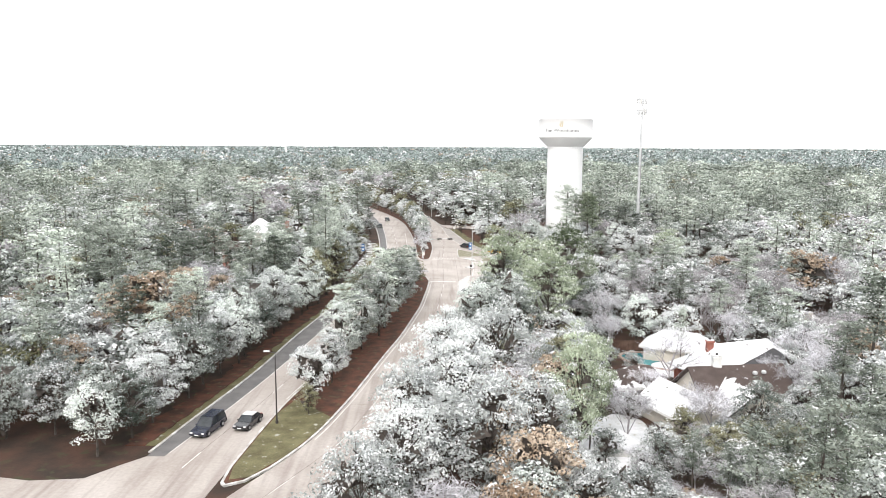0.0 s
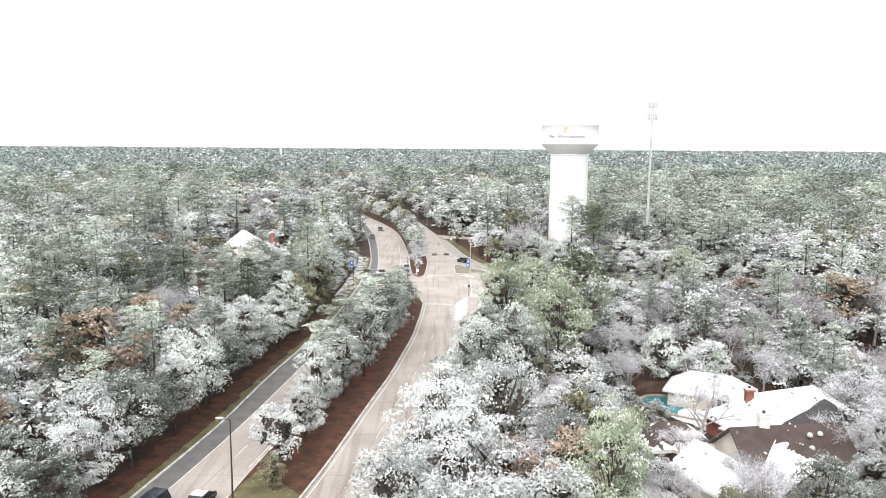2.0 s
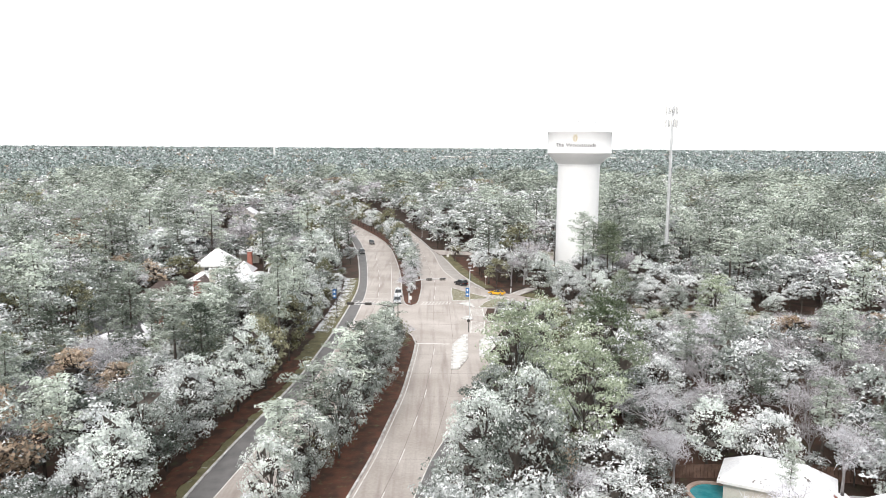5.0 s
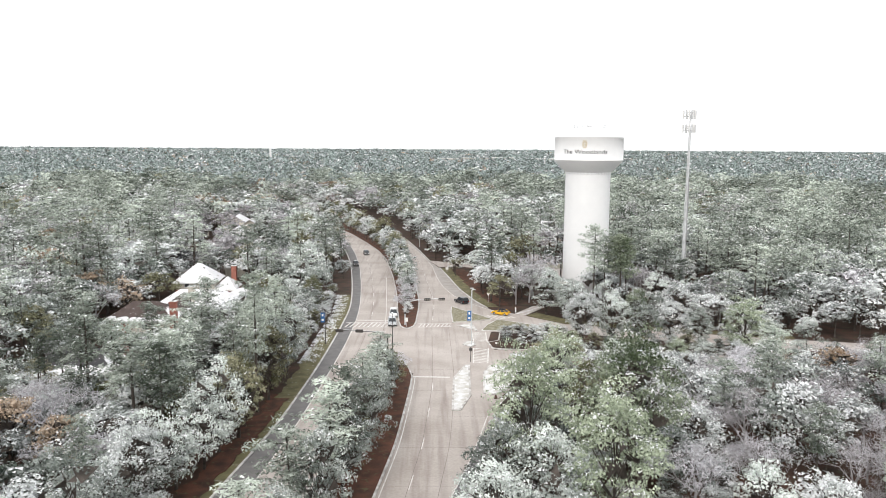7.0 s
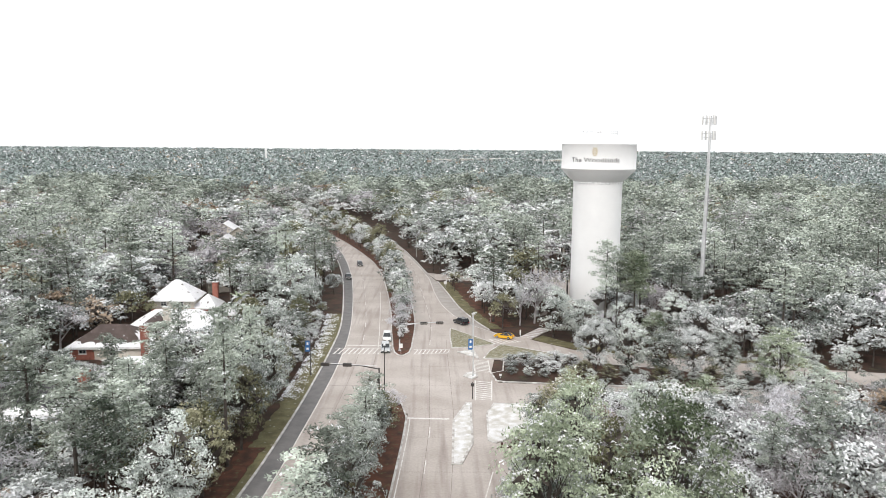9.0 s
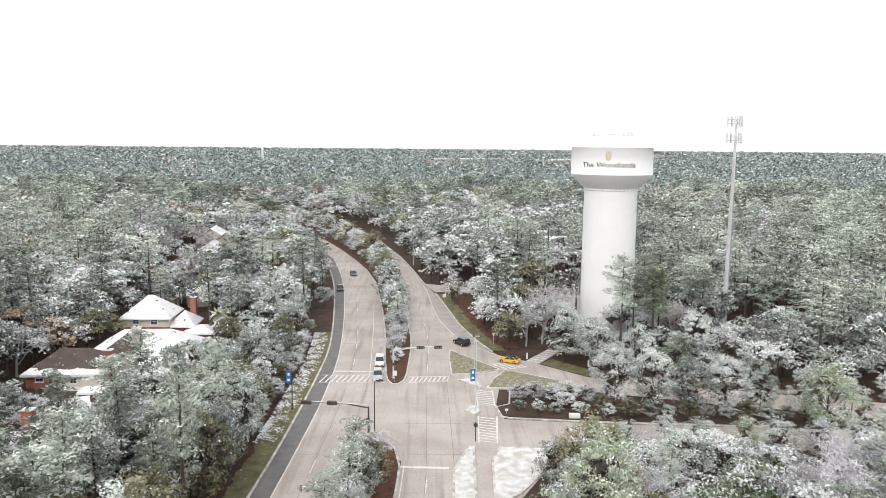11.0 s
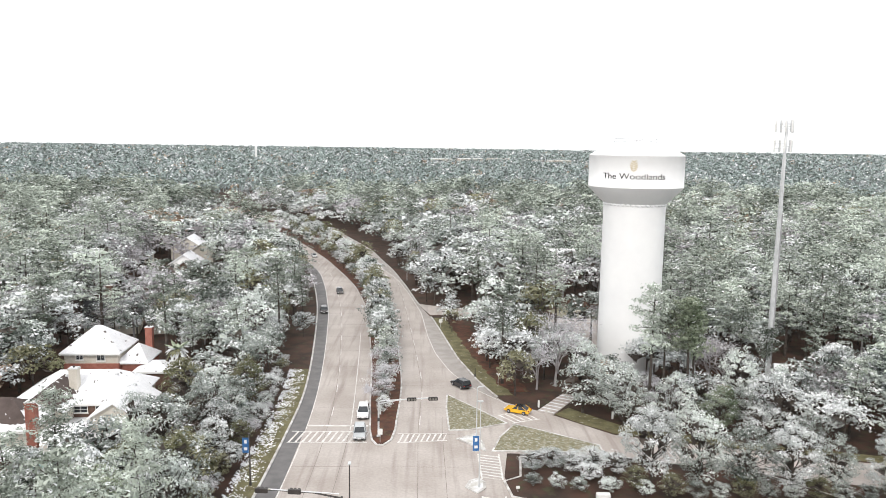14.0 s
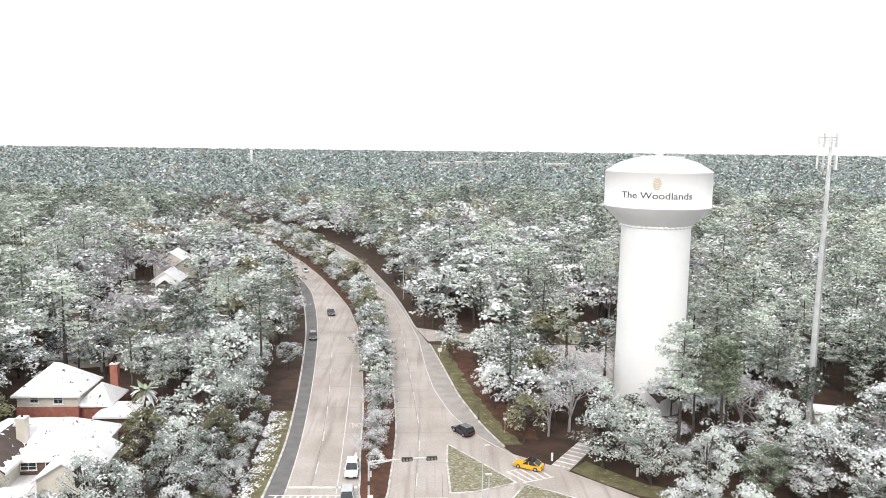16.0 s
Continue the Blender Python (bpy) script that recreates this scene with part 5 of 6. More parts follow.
def snow_bank(w, d, eave, ridge, kind, over, part_way, seed):
    """Snow that has stayed on the lower part of each roof slope, with a ragged upper edge."""
    bm = bmesh.new()
    a, b = w / 2 + over, d / 2 + over
    e = eave - over * (ridge - eave) / (d / 2)
    run = a if kind == "gable" else max(a - b, 0.05)
    c = [Vector(p) for p in ((-a, -b, e), (a, -b, e), (a, b, e), (-a, b, e))]
    r = [Vector((-run, 0, ridge)), Vector((run, 0, ridge))]
    slopes = [(c[0], c[1], r[0], r[1], 0), (c[2], c[3], r[1], r[0], 1)]
    if kind != "gable":
        slopes += [(c[1], c[2], r[1], r[1], 2), (c[3], c[0], r[0], r[0], 3)]
    for p, q, s, t, k in slopes:
        n = 36
        last = None
        for i in range(n + 1):
            u = i / n
            f = part_way[k] + 0.16 * noise.noise(Vector((u * 9, seed, k))) + 0.06 * noise.noise(Vector((u * 31, seed, k)))
            f = min(max(f, 0.02), 0.97)
            lo, up = p.lerp(q, u), p.lerp(q, u).lerp(s.lerp(t, u), f)
            row = [bm.verts.new(lo + Vector((0, 0, -0.02))), bm.verts.new(lo + Vector((0, 0, 0.1))), bm.verts.new(lo.lerp(up, 0.9) + Vector((0, 0, 0.1))), bm.verts.new(up + Vector((0, 0, 0.005)))]
            if last:
                for j in range(3):
                    bm.faces.new((last[j], row[j], row[j + 1], last[j + 1]))
            last = row
    bmesh.ops.recalc_face_normals(bm, faces=bm.faces)
    return bm


def wing(house, x, y, rot, w, d, base, eave, ridge, kind, wall_mat, roof_mat, over=0.5):
    """One block of a house with its walls, roof and fascia."""
    m = pose(x, y, 0, 0, 0, rot)
    bm = bmesh.new()
    box(bm, -w / 2, -d / 2, base - 0.6, w / 2, d / 2, eave)
    if kind == "gable":
        for s in (-1, 1):
            t = [bm.verts.new(p) for p in ((s * w / 2, -d / 2, eave), (s * w / 2, d / 2, eave), (s * w / 2, 0, ridge - 0.24))]
            u = [bm.verts.new((v.co.x - s * 0.2, v.co.y, v.co.z)) for v in t]
            bm.faces.new(t), bm.faces.new(u)
            for i in range(3):
                bm.faces.new((t[i], t[(i + 1) % 3], u[(i + 1) % 3], u[i]))
        bmesh.ops.recalc_face_normals(bm, faces=bm.faces)
    o = part("wall", bm, wall_mat, house)
    o.matrix_basis = m
    r = part("roof", roof_mesh(w, d, eave, ridge, kind, over), roof_mat, house)
    r.matrix_basis = m
    if roof_mat in (BROWN_ROOF, DARK_ROOF):
        part("snow_bank", snow_bank(w, d, eave, ridge, kind, over, (0.22, 0.8, 0.55, 0.3), x), SNOW_ROOF, r)
    a, b = w / 2 + over, d / 2 + over
    e = eave - over * (ridge - eave) / (d / 2)
    for x0, y0, x1, y1 in ((-a, -b - 0.05, a, -b + 0.02), (-a, b - 0.02, a, b + 0.05)):
        f = part("fascia", box(bmesh.new(), x0, y0, e - 0.36, x1, y1, e - 0.02), WHITE_TRIM, r)
    return m


def window(house, m, x, z, w, h, d, side=-1):
    """A framed window with sill and panes on the south (side -1) or north wall of a wing d deep."""
    y = side * (d / 2 + 0.03)
    fr = part("window", box(bmesh.new(), x - w / 2 - 0.1, y - 0.05, z - 0.1, x + w / 2 + 0.1, y + 0.05, z + h + 0.1, None, 0.02), WHITE_TRIM, house)
    fr.matrix_basis = m
    for i in (0, 1):
        for j in (0, 1):
            part("pane", box(bmesh.new(), x - w / 2 + i * w / 2 + 0.04, y - 0.075, z + j * h / 2 + 0.04, x - w / 2 + (i + 1) * w / 2 - 0.04, y + 0.075, z + (j + 1) * h / 2 - 0.04), GLASS, fr)
    part("sill", box(bmesh.new(), x - w / 2 - 0.18, y - 0.14, z - 0.2, x + w / 2 + 0.18, y + 0.05, z - 0.1), WHITE_TRIM, fr)


def chimney(house, x, y, base, top, mat, s=0.55):
    bm = box(bmesh.new(), -s, -s * 0.8, base, s, s * 0.8, top - 0.35)
    ob = part("chimney", bm, mat, house)
    ob.matrix_basis = pose(x, y, 0)
    part("chimney_cap", box(bmesh.new(), -s - 0.12, -s * 0.8 - 0.12, top - 0.35, s + 0.12, s * 0.8 + 0.12, top - 0.12, None, 0.03), mat, ob)
    part("snow_cap", box(bmesh.new(), -s - 0.1, -s * 0.8 - 0.1, top - 0.12, s + 0.1, s * 0.8 + 0.1, top + 0.06, None, 0.06), SNOWY_LAWN, ob)
    part("flue", tube(bmesh.new(), (0, 0, top), (0, 0, top + 0.35), 0.18, 0.18, 10), DARK_STEEL, ob)


def roof_vents(house, pts):
    for x, y, z in pts:
        bm = lathe(bmesh.new(), [(0.32, 0), (0.34, 0.25), (0.2, 0.42), (0.01, 0.45)], 12)
        part("roof_turbine", bm, STEEL, house).matrix_basis = pose(x, y, z)


def house_root(label):
    return thing("house", pose(0, 0, 0), label, "house", "houses in the wood")


GW = -2.0
# two-storey brick and siding house
h = house_root("two-storey red brick and cream house with snow-covered hip roof")
m = wing(h, -65.3, 263.2, 2, 10.4, 9.2, GW, 4.7, 8.6, "hip", SIDING, SNOW_ROOF, 0.7)
bm = box(bmesh.new(), -5.32, -4.72, GW - 0.6, 5.32, 4.72, 1.9)
part("brick_skirt", bm, BRICK, h).matrix_basis = m
window(h, m, -2.2, 2.7, 1.3, 1.1, 9.2)
window(h, m, 1.9, 2.5, 1.5, 1.5, 9.2)
wing(h, -57.6, 263.5, 2, 5.4, 7.4, GW, 2.3, 4.9, "hip", BRICK, SNOW_ROOF)
wing(h, -52.6, 260.2, 2, 6.6, 7.0, GW, 1.2, 2.3, "hip", WOOD, SNOW_ROOF)
chimney(h, -56.6, 266.8, GW, 7.4, BRICK, 0.7)
# long low house in front of it
h = house_root("rambling single-storey house with broad snow-covered roofs and white chimney")
m = wing(h, -60.0, 246.6, 4, 20.0, 10.0, GW, 1.4, 4.5, "hip", SIDING, SNOW_ROOF, 0.7)
window(h, m, -6.0, -0.6, 1.3, 1.4, 10.0)
m = wing(h, -63.4, 239.5, 94, 11, 7.4, GW, 1.3, 4.0, "gable", SIDING, BROWN_ROOF)
m = wing(h, -50.4, 238.6, 94, 12.0, 7.4, GW, 1.0, 3.3, "gable", SIDING, SNOW_ROOF)
m = wing(h, -57.0, 240.8, 4, 7.0, 3.0, GW, 0.9, 1.6, "gable", WOOD, SNOW_ROOF, 0.4)
window(h, m, -1.5, -0.9, 2.2, 1.1, 3.0)
window(h, m, 1.8, -0.9, 1.6, 1.1, 3.0)
chimney(h, -61.0, 243.0, 0, 5.9, SIDING, 0.75)
roof_vents(h, [(-63.2, 244.8, 3.7), (-54.4, 245.0, 4.0), (-50.8, 241.2, 3.0), (-50.2, 242.4, 2.9)])
# brown-roofed house
h = house_root("cream and brick house with brown roof half under snow")
m = wing(h, -68.2, 231.2, 3, 15.0, 9.4, GW, 1.3, 4.6, "hip", SIDING, BROWN_ROOF, 0.7)
bm = box(bmesh.new(), -7.54, -4.76, GW - 0.6, -2.6, -4.6, 1.25)
part("brick_front", bm, BRICK, h).matrix_basis = m
window(h, m, 1.2, -1.0, 1.2, 1.0, 9.4)
window(h, m, -5.0, -0.6, 1.4, 1.2, 9.4)
chimney(h, -59.9, 226.6, GW - 0.4, 5.6, BRICK, 0.75)
m = wing(h, -55.8, 227.5, 10, 5.0, 5.4, GW, 0.6, 1.3, "hip", SIDING, SNOW_ROOF, 0.5)
window(h, m, -0.8, -1.4, 1.2, 1.4, 5.4)
window(h, m, 1.2, -1.4, 1.0, 1.4, 5.4)
wing(h, -59.4, 219.6, 3, 4.6, 3.0, GW, 0.3, 0.8, "hip", WOOD, SNOW_ROOF, 0.4)
wing(h, -60.5, 211.5, 30, 6.0, 4.0, GW, 0.2, 1.3, "gable", SIDING, SNOW_ROOF, 0.4)
# nearer brown-roofed house
h = house_root("low house with snow-streaked dark roof and red brick chimney")
m = wing(h, -64.5, 190.2, 2, 15, 9.0, -0.9, 1.8, 4.6, "hip", SIDING, DARK_ROOF, 0.7)
window(h, m, 1.5, 0.0, 1.2, 1.2, 9.0)
wing(h, -64.0, 182.0, 2, 12, 6.0, -0.9, 1.0, 2.3, "gable", SIDING, SNOW_ROOF, 0.5)
chimney(h, -57.4, 194.0, -1.0, 5.9, BRICK, 0.8)
# garden house behind
h = house_root("house with a steep dark shingle roof among the trees")
wing(h, -74.5, 292, 15, 12, 9, -0.2, 3.2, 8.2, "gable", SIDING, DARK_ROOF, 0.6)
chimney(h, -77.5, 297, 2, 10.2, WOOD, 0.7)
wing(h, -63.2, 291.5, 22, 6, 5, -0.2, 3.6, 5.6, "gable", SIDING, SNOW_ROOF, 0.4)
h = house_root("pale two-storey house with two snow-white gables")
m = wing(h, -92.5, 407, 96, 13, 12, -0.1, 5.2, 8.9, "gable", SIDING, SNOW_ROOF, 0.6)
m = wing(h, -85.0, 402, 96, 9, 8, -0.1, 5.0, 7.6, "gable", SIDING, SNOW_ROOF, 0.6)
window(h, pose(-92.5, 400.9, 0, 0, 0, 6), 0.0, 2.2, 1.6, 1.6, 0.2)
h = house_root("pale gabled house with a porch under deep snow")
m = wing(h, -85.0, 379, 96, 11, 9, -0.1, 3.4, 6.4, "gable", WHITE_TRIM, SNOW_ROOF, 0.6)
m = wing(h, -83.2, 371.8, 96, 5, 5.4, -0.1, 2.6, 4.6, "gable", WOOD, SNOW_ROOF, 0.5)
window(h, pose(-86.5, 373.4, 0, 0, 0, 6), -1.6, 1.2, 1.2, 1.4, 0.2)
h = house_root("low house with a bare brown hip roof")
wing(h, -86.0, 358.5, 4, 13, 9, -0.2, 1.9, 4.6, "hip", SIDING, BROWN_ROOF, 0.6)
for x, y, r in ((-118, 452, 10), (-150, 560, 80), (-178, 640, 30), (-112, 395, 40)):
    h = house_root("distant house with a snow-white hip roof")
    wing(h, x, y, r, 15, 11, -0.1, 4.5, 9.5, "hip", SIDING, SNOW_ROOF, 0.6)
h = house_root("pale two-storey house with a snow-white gable roof")
m = wing(h, 49, 378, 10, 10, 13, -0.1, 5.0, 9.4, "gable", SIDING, SNOW_ROOF, 0.6)
for x, y, w, d in ((30, 1720, 46, 30), (95, 1790, 60, 34), (250, 1740, 50, 30), (300, 1760, 34, 26), (380, 1730, 60, 30), (455, 1800, 40, 30), (560, 1780, 44, 30), (170, 1900, 54, 30)):
    fb = thing("warehouse", pose(x, y, 0), "distant low white building with a flat snowy roof", "building", "far buildings")
    part("wall", box(bmesh.new(), -w / 2, -d / 2, 0, w / 2, d / 2, 15.0), SIDING, fb)
    part("roof", box(bmesh.new(), -w / 2 - 0.6, -d / 2 - 0.6, 15.0, w / 2 + 0.6, d / 2 + 0.6, 16.0, None, 0.1), WHITE_TRIM, fb)
# homes east of the road
GE = -2.3
h = house_root("red brick house with snow-white roofs and a tall brick chimney")
m = wing(h, 47.6, 114.2, 20, 18.5, 8.4, GE, 1.0, 4.3, "hip", BRICK, SNOW_ROOF, 0.8)
window(h, m, -6.0, -1.2, 1.3, 1.3, 8.4)
m = wing(h, 50.0, 109.0, 48, 11.0, 8.4, GE, 1.0, 4.4, "hip", BRICK, DARK_ROOF, 0.8)
window(h, m, -2.0, -1.0, 1.3, 1.3, 8.4)
window(h, m, 2.2, -1.0, 1.3, 1.3, 8.4)
m = wing(h, 42.6, 108.6, 20, 7.4, 5.4, GE, 0.8, 2.6, "hip", BRICK, SNOW_ROOF, 0.7)
window(h, m, 0.8, -1.1, 1.1, 1.2, 5.4)
chimney(h, 41.9, 112.2, 0, 5.0, BRICK, 0.5)
roof_vents(h, [(44.6, 112.4, 3.4), (47.0, 113.0, 3.4)])
h = house_root("house with snow-streaked brown hip roof and white chimney")
wing(h, 41.4, 100.6, 8, 13.0, 9.0, GE, 0.9, 4.5, "gable", SIDING, BROWN_ROOF, 0.7)
m = wing(h, 41.0, 96.4, 100, 8.4, 9.0, GE, 0.9, 4.1, "gable", SIDING, BROWN_ROOF, 0.7)
window(h, pose(40.3, 92.3, 0, 0, 0, 10), 0.0, -1.2, 1.6, 1.2, 0.2)
wing(h, 32.6, 95.6, 112, 9.0, 6.6, GE, 0.6, 2.8, "gable", SIDING, SNOW_ROOF, 0.7)
chimney(h, 38.6, 100.4, 0, 5.9, WHITE_TRIM, 0.6)
roof_vents(h, [(43.6, 99.2, 3.6), (45.0, 99.6, 3.6), (42.6, 96.6, 3.1)])
h = house_root("pale pool house with a snow-covered hip roof")
m = wing(h, 41.8, 125.6, -28, 11.5, 5.6, GE, 0.9, 2.9, "hip", SIDING, SNOW_ROOF, 0.7)
window(h, m, 2.0, -1.2, 1.2, 1.1, 5.6)
h = house_root("small garden pavilion with a hip roof streaked by snow")
wing(h, 29.6, 106.4, 8, 8.4, 5.6, GE, 0.6, 2.6, "hip", WOOD, BROWN_ROOF, 0.5)
wing(h, 31.8, 101.6, -52, 6.0, 2.4, GE, 0.5, 0.9, "gable", WOOD, SNOW_ROOF, 0.3)
h = house_root("small white shed with a snow-covered gable roof")
m = wing(h, 20.6, 81.4, 78, 4.6, 4.2, -1.9, 0.3, 1.6, "gable", WHITE_TRIM, SNOW_ROOF, 0.3)
m = wing(h, 21.3, 78.2, -4, 5.2, 3.0, -1.9, -0.1, 0.5, "gable", WHITE_TRIM, SNOW_ROOF, 0.3)
window(h, m, -1.4, -1.2, 0.9, 0.8, 3.0)
h = house_root("house with a hip roof under even snow")
wing(h, 70.0, 140.0, 20, 9.5, 8, -0.4, 0.9, 3.4, "hip", SIDING, SNOW_ROOF, 0.8)
chimney(h, 69.6, 137.2, 0, 3.9, SIDING, 0.6)
h = thing("equipment_hut", pose(73.4, 257.0, 0, 0, 0, -18), "small pale utility hut with a snow-covered roof", "hut")
wing(h, 0, 0, 0, 4.4, 3.2, -0.1, 2.6, 3.3, "gable", SIDING, SNOW_ROOF, 0.3)

# gardens under snow
for nm, cx, cy, rx, ry, seed in (("lawn_east", 22, 89, 7.5, 11, 1.0), ("lawn_pool", 46, 121, 12, 9, 2.0), ("lawn_west", -52, 217, 10, 17, 3.0), ("lawn_court", -60, 238, 17, 16, 4.0), ("lawn_south", -62, 184, 13, 9, 5.0)):
    bm = bmesh.new()
    cv = bm.verts.new((cx, cy, float(ground_z(cx, cy)) + 0.16))
    prev = None
    rim_ = []
    for ring in (0.25, 0.5, 0.75, 1.0):
        cur = []
        for i in range(48):
            an = 2 * math.pi * i / 48
            k = ring * (1 + 0.28 * noise.noise(Vector((math.cos(an) * 1.6, math.sin(an) * 1.6, seed))) + 0.12 * noise.noise(Vector((math.cos(an) * 5, math.sin(an) * 5, seed))))
            px, py = cx + rx * k * math.cos(an), cy + ry * k * math.sin(an)
            cur.append(bm.verts.new((px, py, float(ground_z(px, py)) + (0.16 if ring < 1 else -0.1))))
        for i in range(48):
            j = (i + 1) % 48
            if prev:
                bm.faces.new((prev[i], cur[i], cur[j], prev[j]))
            else:
                bm.faces.new((cv, cur[i], cur[j]))
        prev = cur
    tagged(part(nm, bm, SNOWY_LAWN), "garden lawn under a thin patchy blanket of snow", "lawn", kind="structure")

# pools
COPING = material("tan pool coping", (0.33, 0.24, 0.2), (0.45, 0.36, 0.31), 1.2, 0.8, 6)


def swimming_pool(pts, base, water, label):
    pool = thing("swimming_pool", pose(0, 0, base), label, "swimming pool", "garden pools")
    cen = Vector((sum(p[0] for p in pts) / len(pts), sum(p[1] for p in pts) / len(pts), 0))
    loop = []
    for i in range(60):
        k = i / 60 * len(pts)
        j, f = int(k), k - int(k)
        p0, p1, p2, p3 = (Vector((*pts[(j + o) % len(pts)], 0)) for o in (-1, 0, 1, 2))
        loop.append(0.5 * (2 * p1 + (p2 - p0) * f + (2 * p0 - 5 * p1 + 4 * p2 - p3) * f * f + (3 * p1 - p0 - 3 * p2 + p3) * f ** 3))
    bm = bmesh.new()
    bm.faces.new([bm.verts.new((p.x, p.y, 0.12)) for p in loop])
    part("water", bm, water, pool)
    bm = bmesh.new()
    rings = [[bm.verts.new((cen.x + (p.x - cen.x) * q, cen.y + (p.y - cen.y) * q, z)) for p in loop] for q, z in ((1.0, -0.2), (1.0, 0.3), (1.13, 0.3), (1.13, -0.3))]
    for a_, b_ in zip(rings, rings[1:]):
        for i in range(60):
            bm.faces.new((a_[i], a_[(i + 1) % 60], b_[(i + 1) % 60], b_[i]))
    bmesh.ops.recalc_face_normals(bm, faces=bm.faces)
    part("coping", bm, COPING, pool)


swimming_pool([(32.4, 128.3), (34.4, 129.7), (36.9, 129.0), (37.4, 126.9), (39.8, 123.8), (39.6, 121.0), (38.6, 119.2), (35.6, 121.0), (32.8, 124.2), (32.0, 126.5)], GE, POOL, "kidney-shaped swimming pool of turquoise water with a brick coping")
swimming_pool([(-56, 216.5), (-52.2, 215.8), (-49.8, 218.4), (-49.0, 222.6), (-50.2, 225.8), (-52.6, 224.4), (-54.2, 221.2), (-56.4, 219.4)], GW + 0.24, material("pale pool water", (0.16, 0.46, 0.46), (0.22, 0.52, 0.52), 0.8, 0.08, 3, bump=0.1), "free-form garden pool of pale turquoise water")


def fence(pts, h, label, base):
    f = thing("fence", pose(0, 0, 0), label, "fence", "garden fences")
    for (x0, y0), (x1, y1) in zip(pts, pts[1:]):
        n = max(2, int(math.hypot(x1 - x0, y1 - y0) / 0.45))
        an = math.degrees(math.atan2(y1 - y0, x1 - x0))
        for i in range(n):
            k = (i + 0.5) / n
            me = fence_meshes["slat"]
            o = new("slat", me)
            o.parent = f
            o.matrix_basis = pose(x0 + (x1 - x0) * k, y0 + (y1 - y0) * k, base, 0, 0, an) @ Matrix.Diagonal((1, 1, h, 1))
    return f


fence_meshes = {}
bm = box(bmesh.new(), -0.21, -0.03, -0.1, 0.21, 0.03, 1.0)
fence_meshes["slat"] = bpy.data.meshes.new("slat")
bm.to_mesh(fence_meshes["slat"])
bm.free()
fence_meshes["slat"].materials.append(WOOD)
fence([(28, 326), (34, 332), (41, 325), (51, 316), (60, 308)], 2.0, "dark weathered board fence behind the tower yard", 0)
fence([(29, 131), (37, 131.5), (48, 132), (58, 128)], 1.9, "dark weathered board fence behind the pool", GE + 0.1)
fence([(27, 112), (27.5, 120), (29, 131)], 1.9, "dark weathered board fence beside the pool", GE + 0.1)

# tower yard
cab = thing("utility_cabinet", pose(37.2, 325.2, 0), "pale green steel utility cabinet on a pad", "utility cabinet")
part("cabinet_body", box(bmesh.new(), -1.3, -0.9, 0, 1.3, 0.9, 2.6, None, 0.05), SIDING, cab)
part("cabinet_roof", box(bmesh.new(), -1.4, -1.0, 2.6, 1.4, 1.0, 2.75, None, 0.04), SNOWY_LAWN, cab)
yard = slab("yard_lawn", [(38, 309.5), (46, 309.6), (53, 298), (60, 304), (51, 314), (41, 323), (35, 318)], -0.2, 0.02, GRASS)
tagged(yard, "small fenced lawn beside the tower", "lawn", kind="structure")
tb = thing("picnic_table", pose(44.2, 314.2, 0.02, 0, 0, -38), "long timber bench table in the tower yard", "table", "yard tables")
part("tabletop", box(bmesh.new(), -2.2, -0.4, 0.7, 2.2, 0.4, 0.78, None, 0.02), SIDING, tb)
for s in (-1, 1):
    part("bench", box(bmesh.new(), -2.2, s * 0.75 - 0.14, 0.4, 2.2, s * 0.75 + 0.14, 0.46, None, 0.01), SIDING, tb)
    for k in (-1.7, 1.7):
        part("leg", box(bmesh.new(), k - 0.06, s * 0.7 - 0.06, 0, k + 0.06, s * 0.7 + 0.06, 0.7), SIDING, tb)
copy_thing(tb, pose(40.5, 319.2, 0.02, 0, 0, -44))
copy_thing(tb, pose(48.6, 309.0, 0.02, 0, 0, -40))

# ---- signals, lamps and signs ----
LENS = material("signal lens", (0.35, 0.33, 0.3), (0.45, 0.42, 0.38), 3, 0.3)


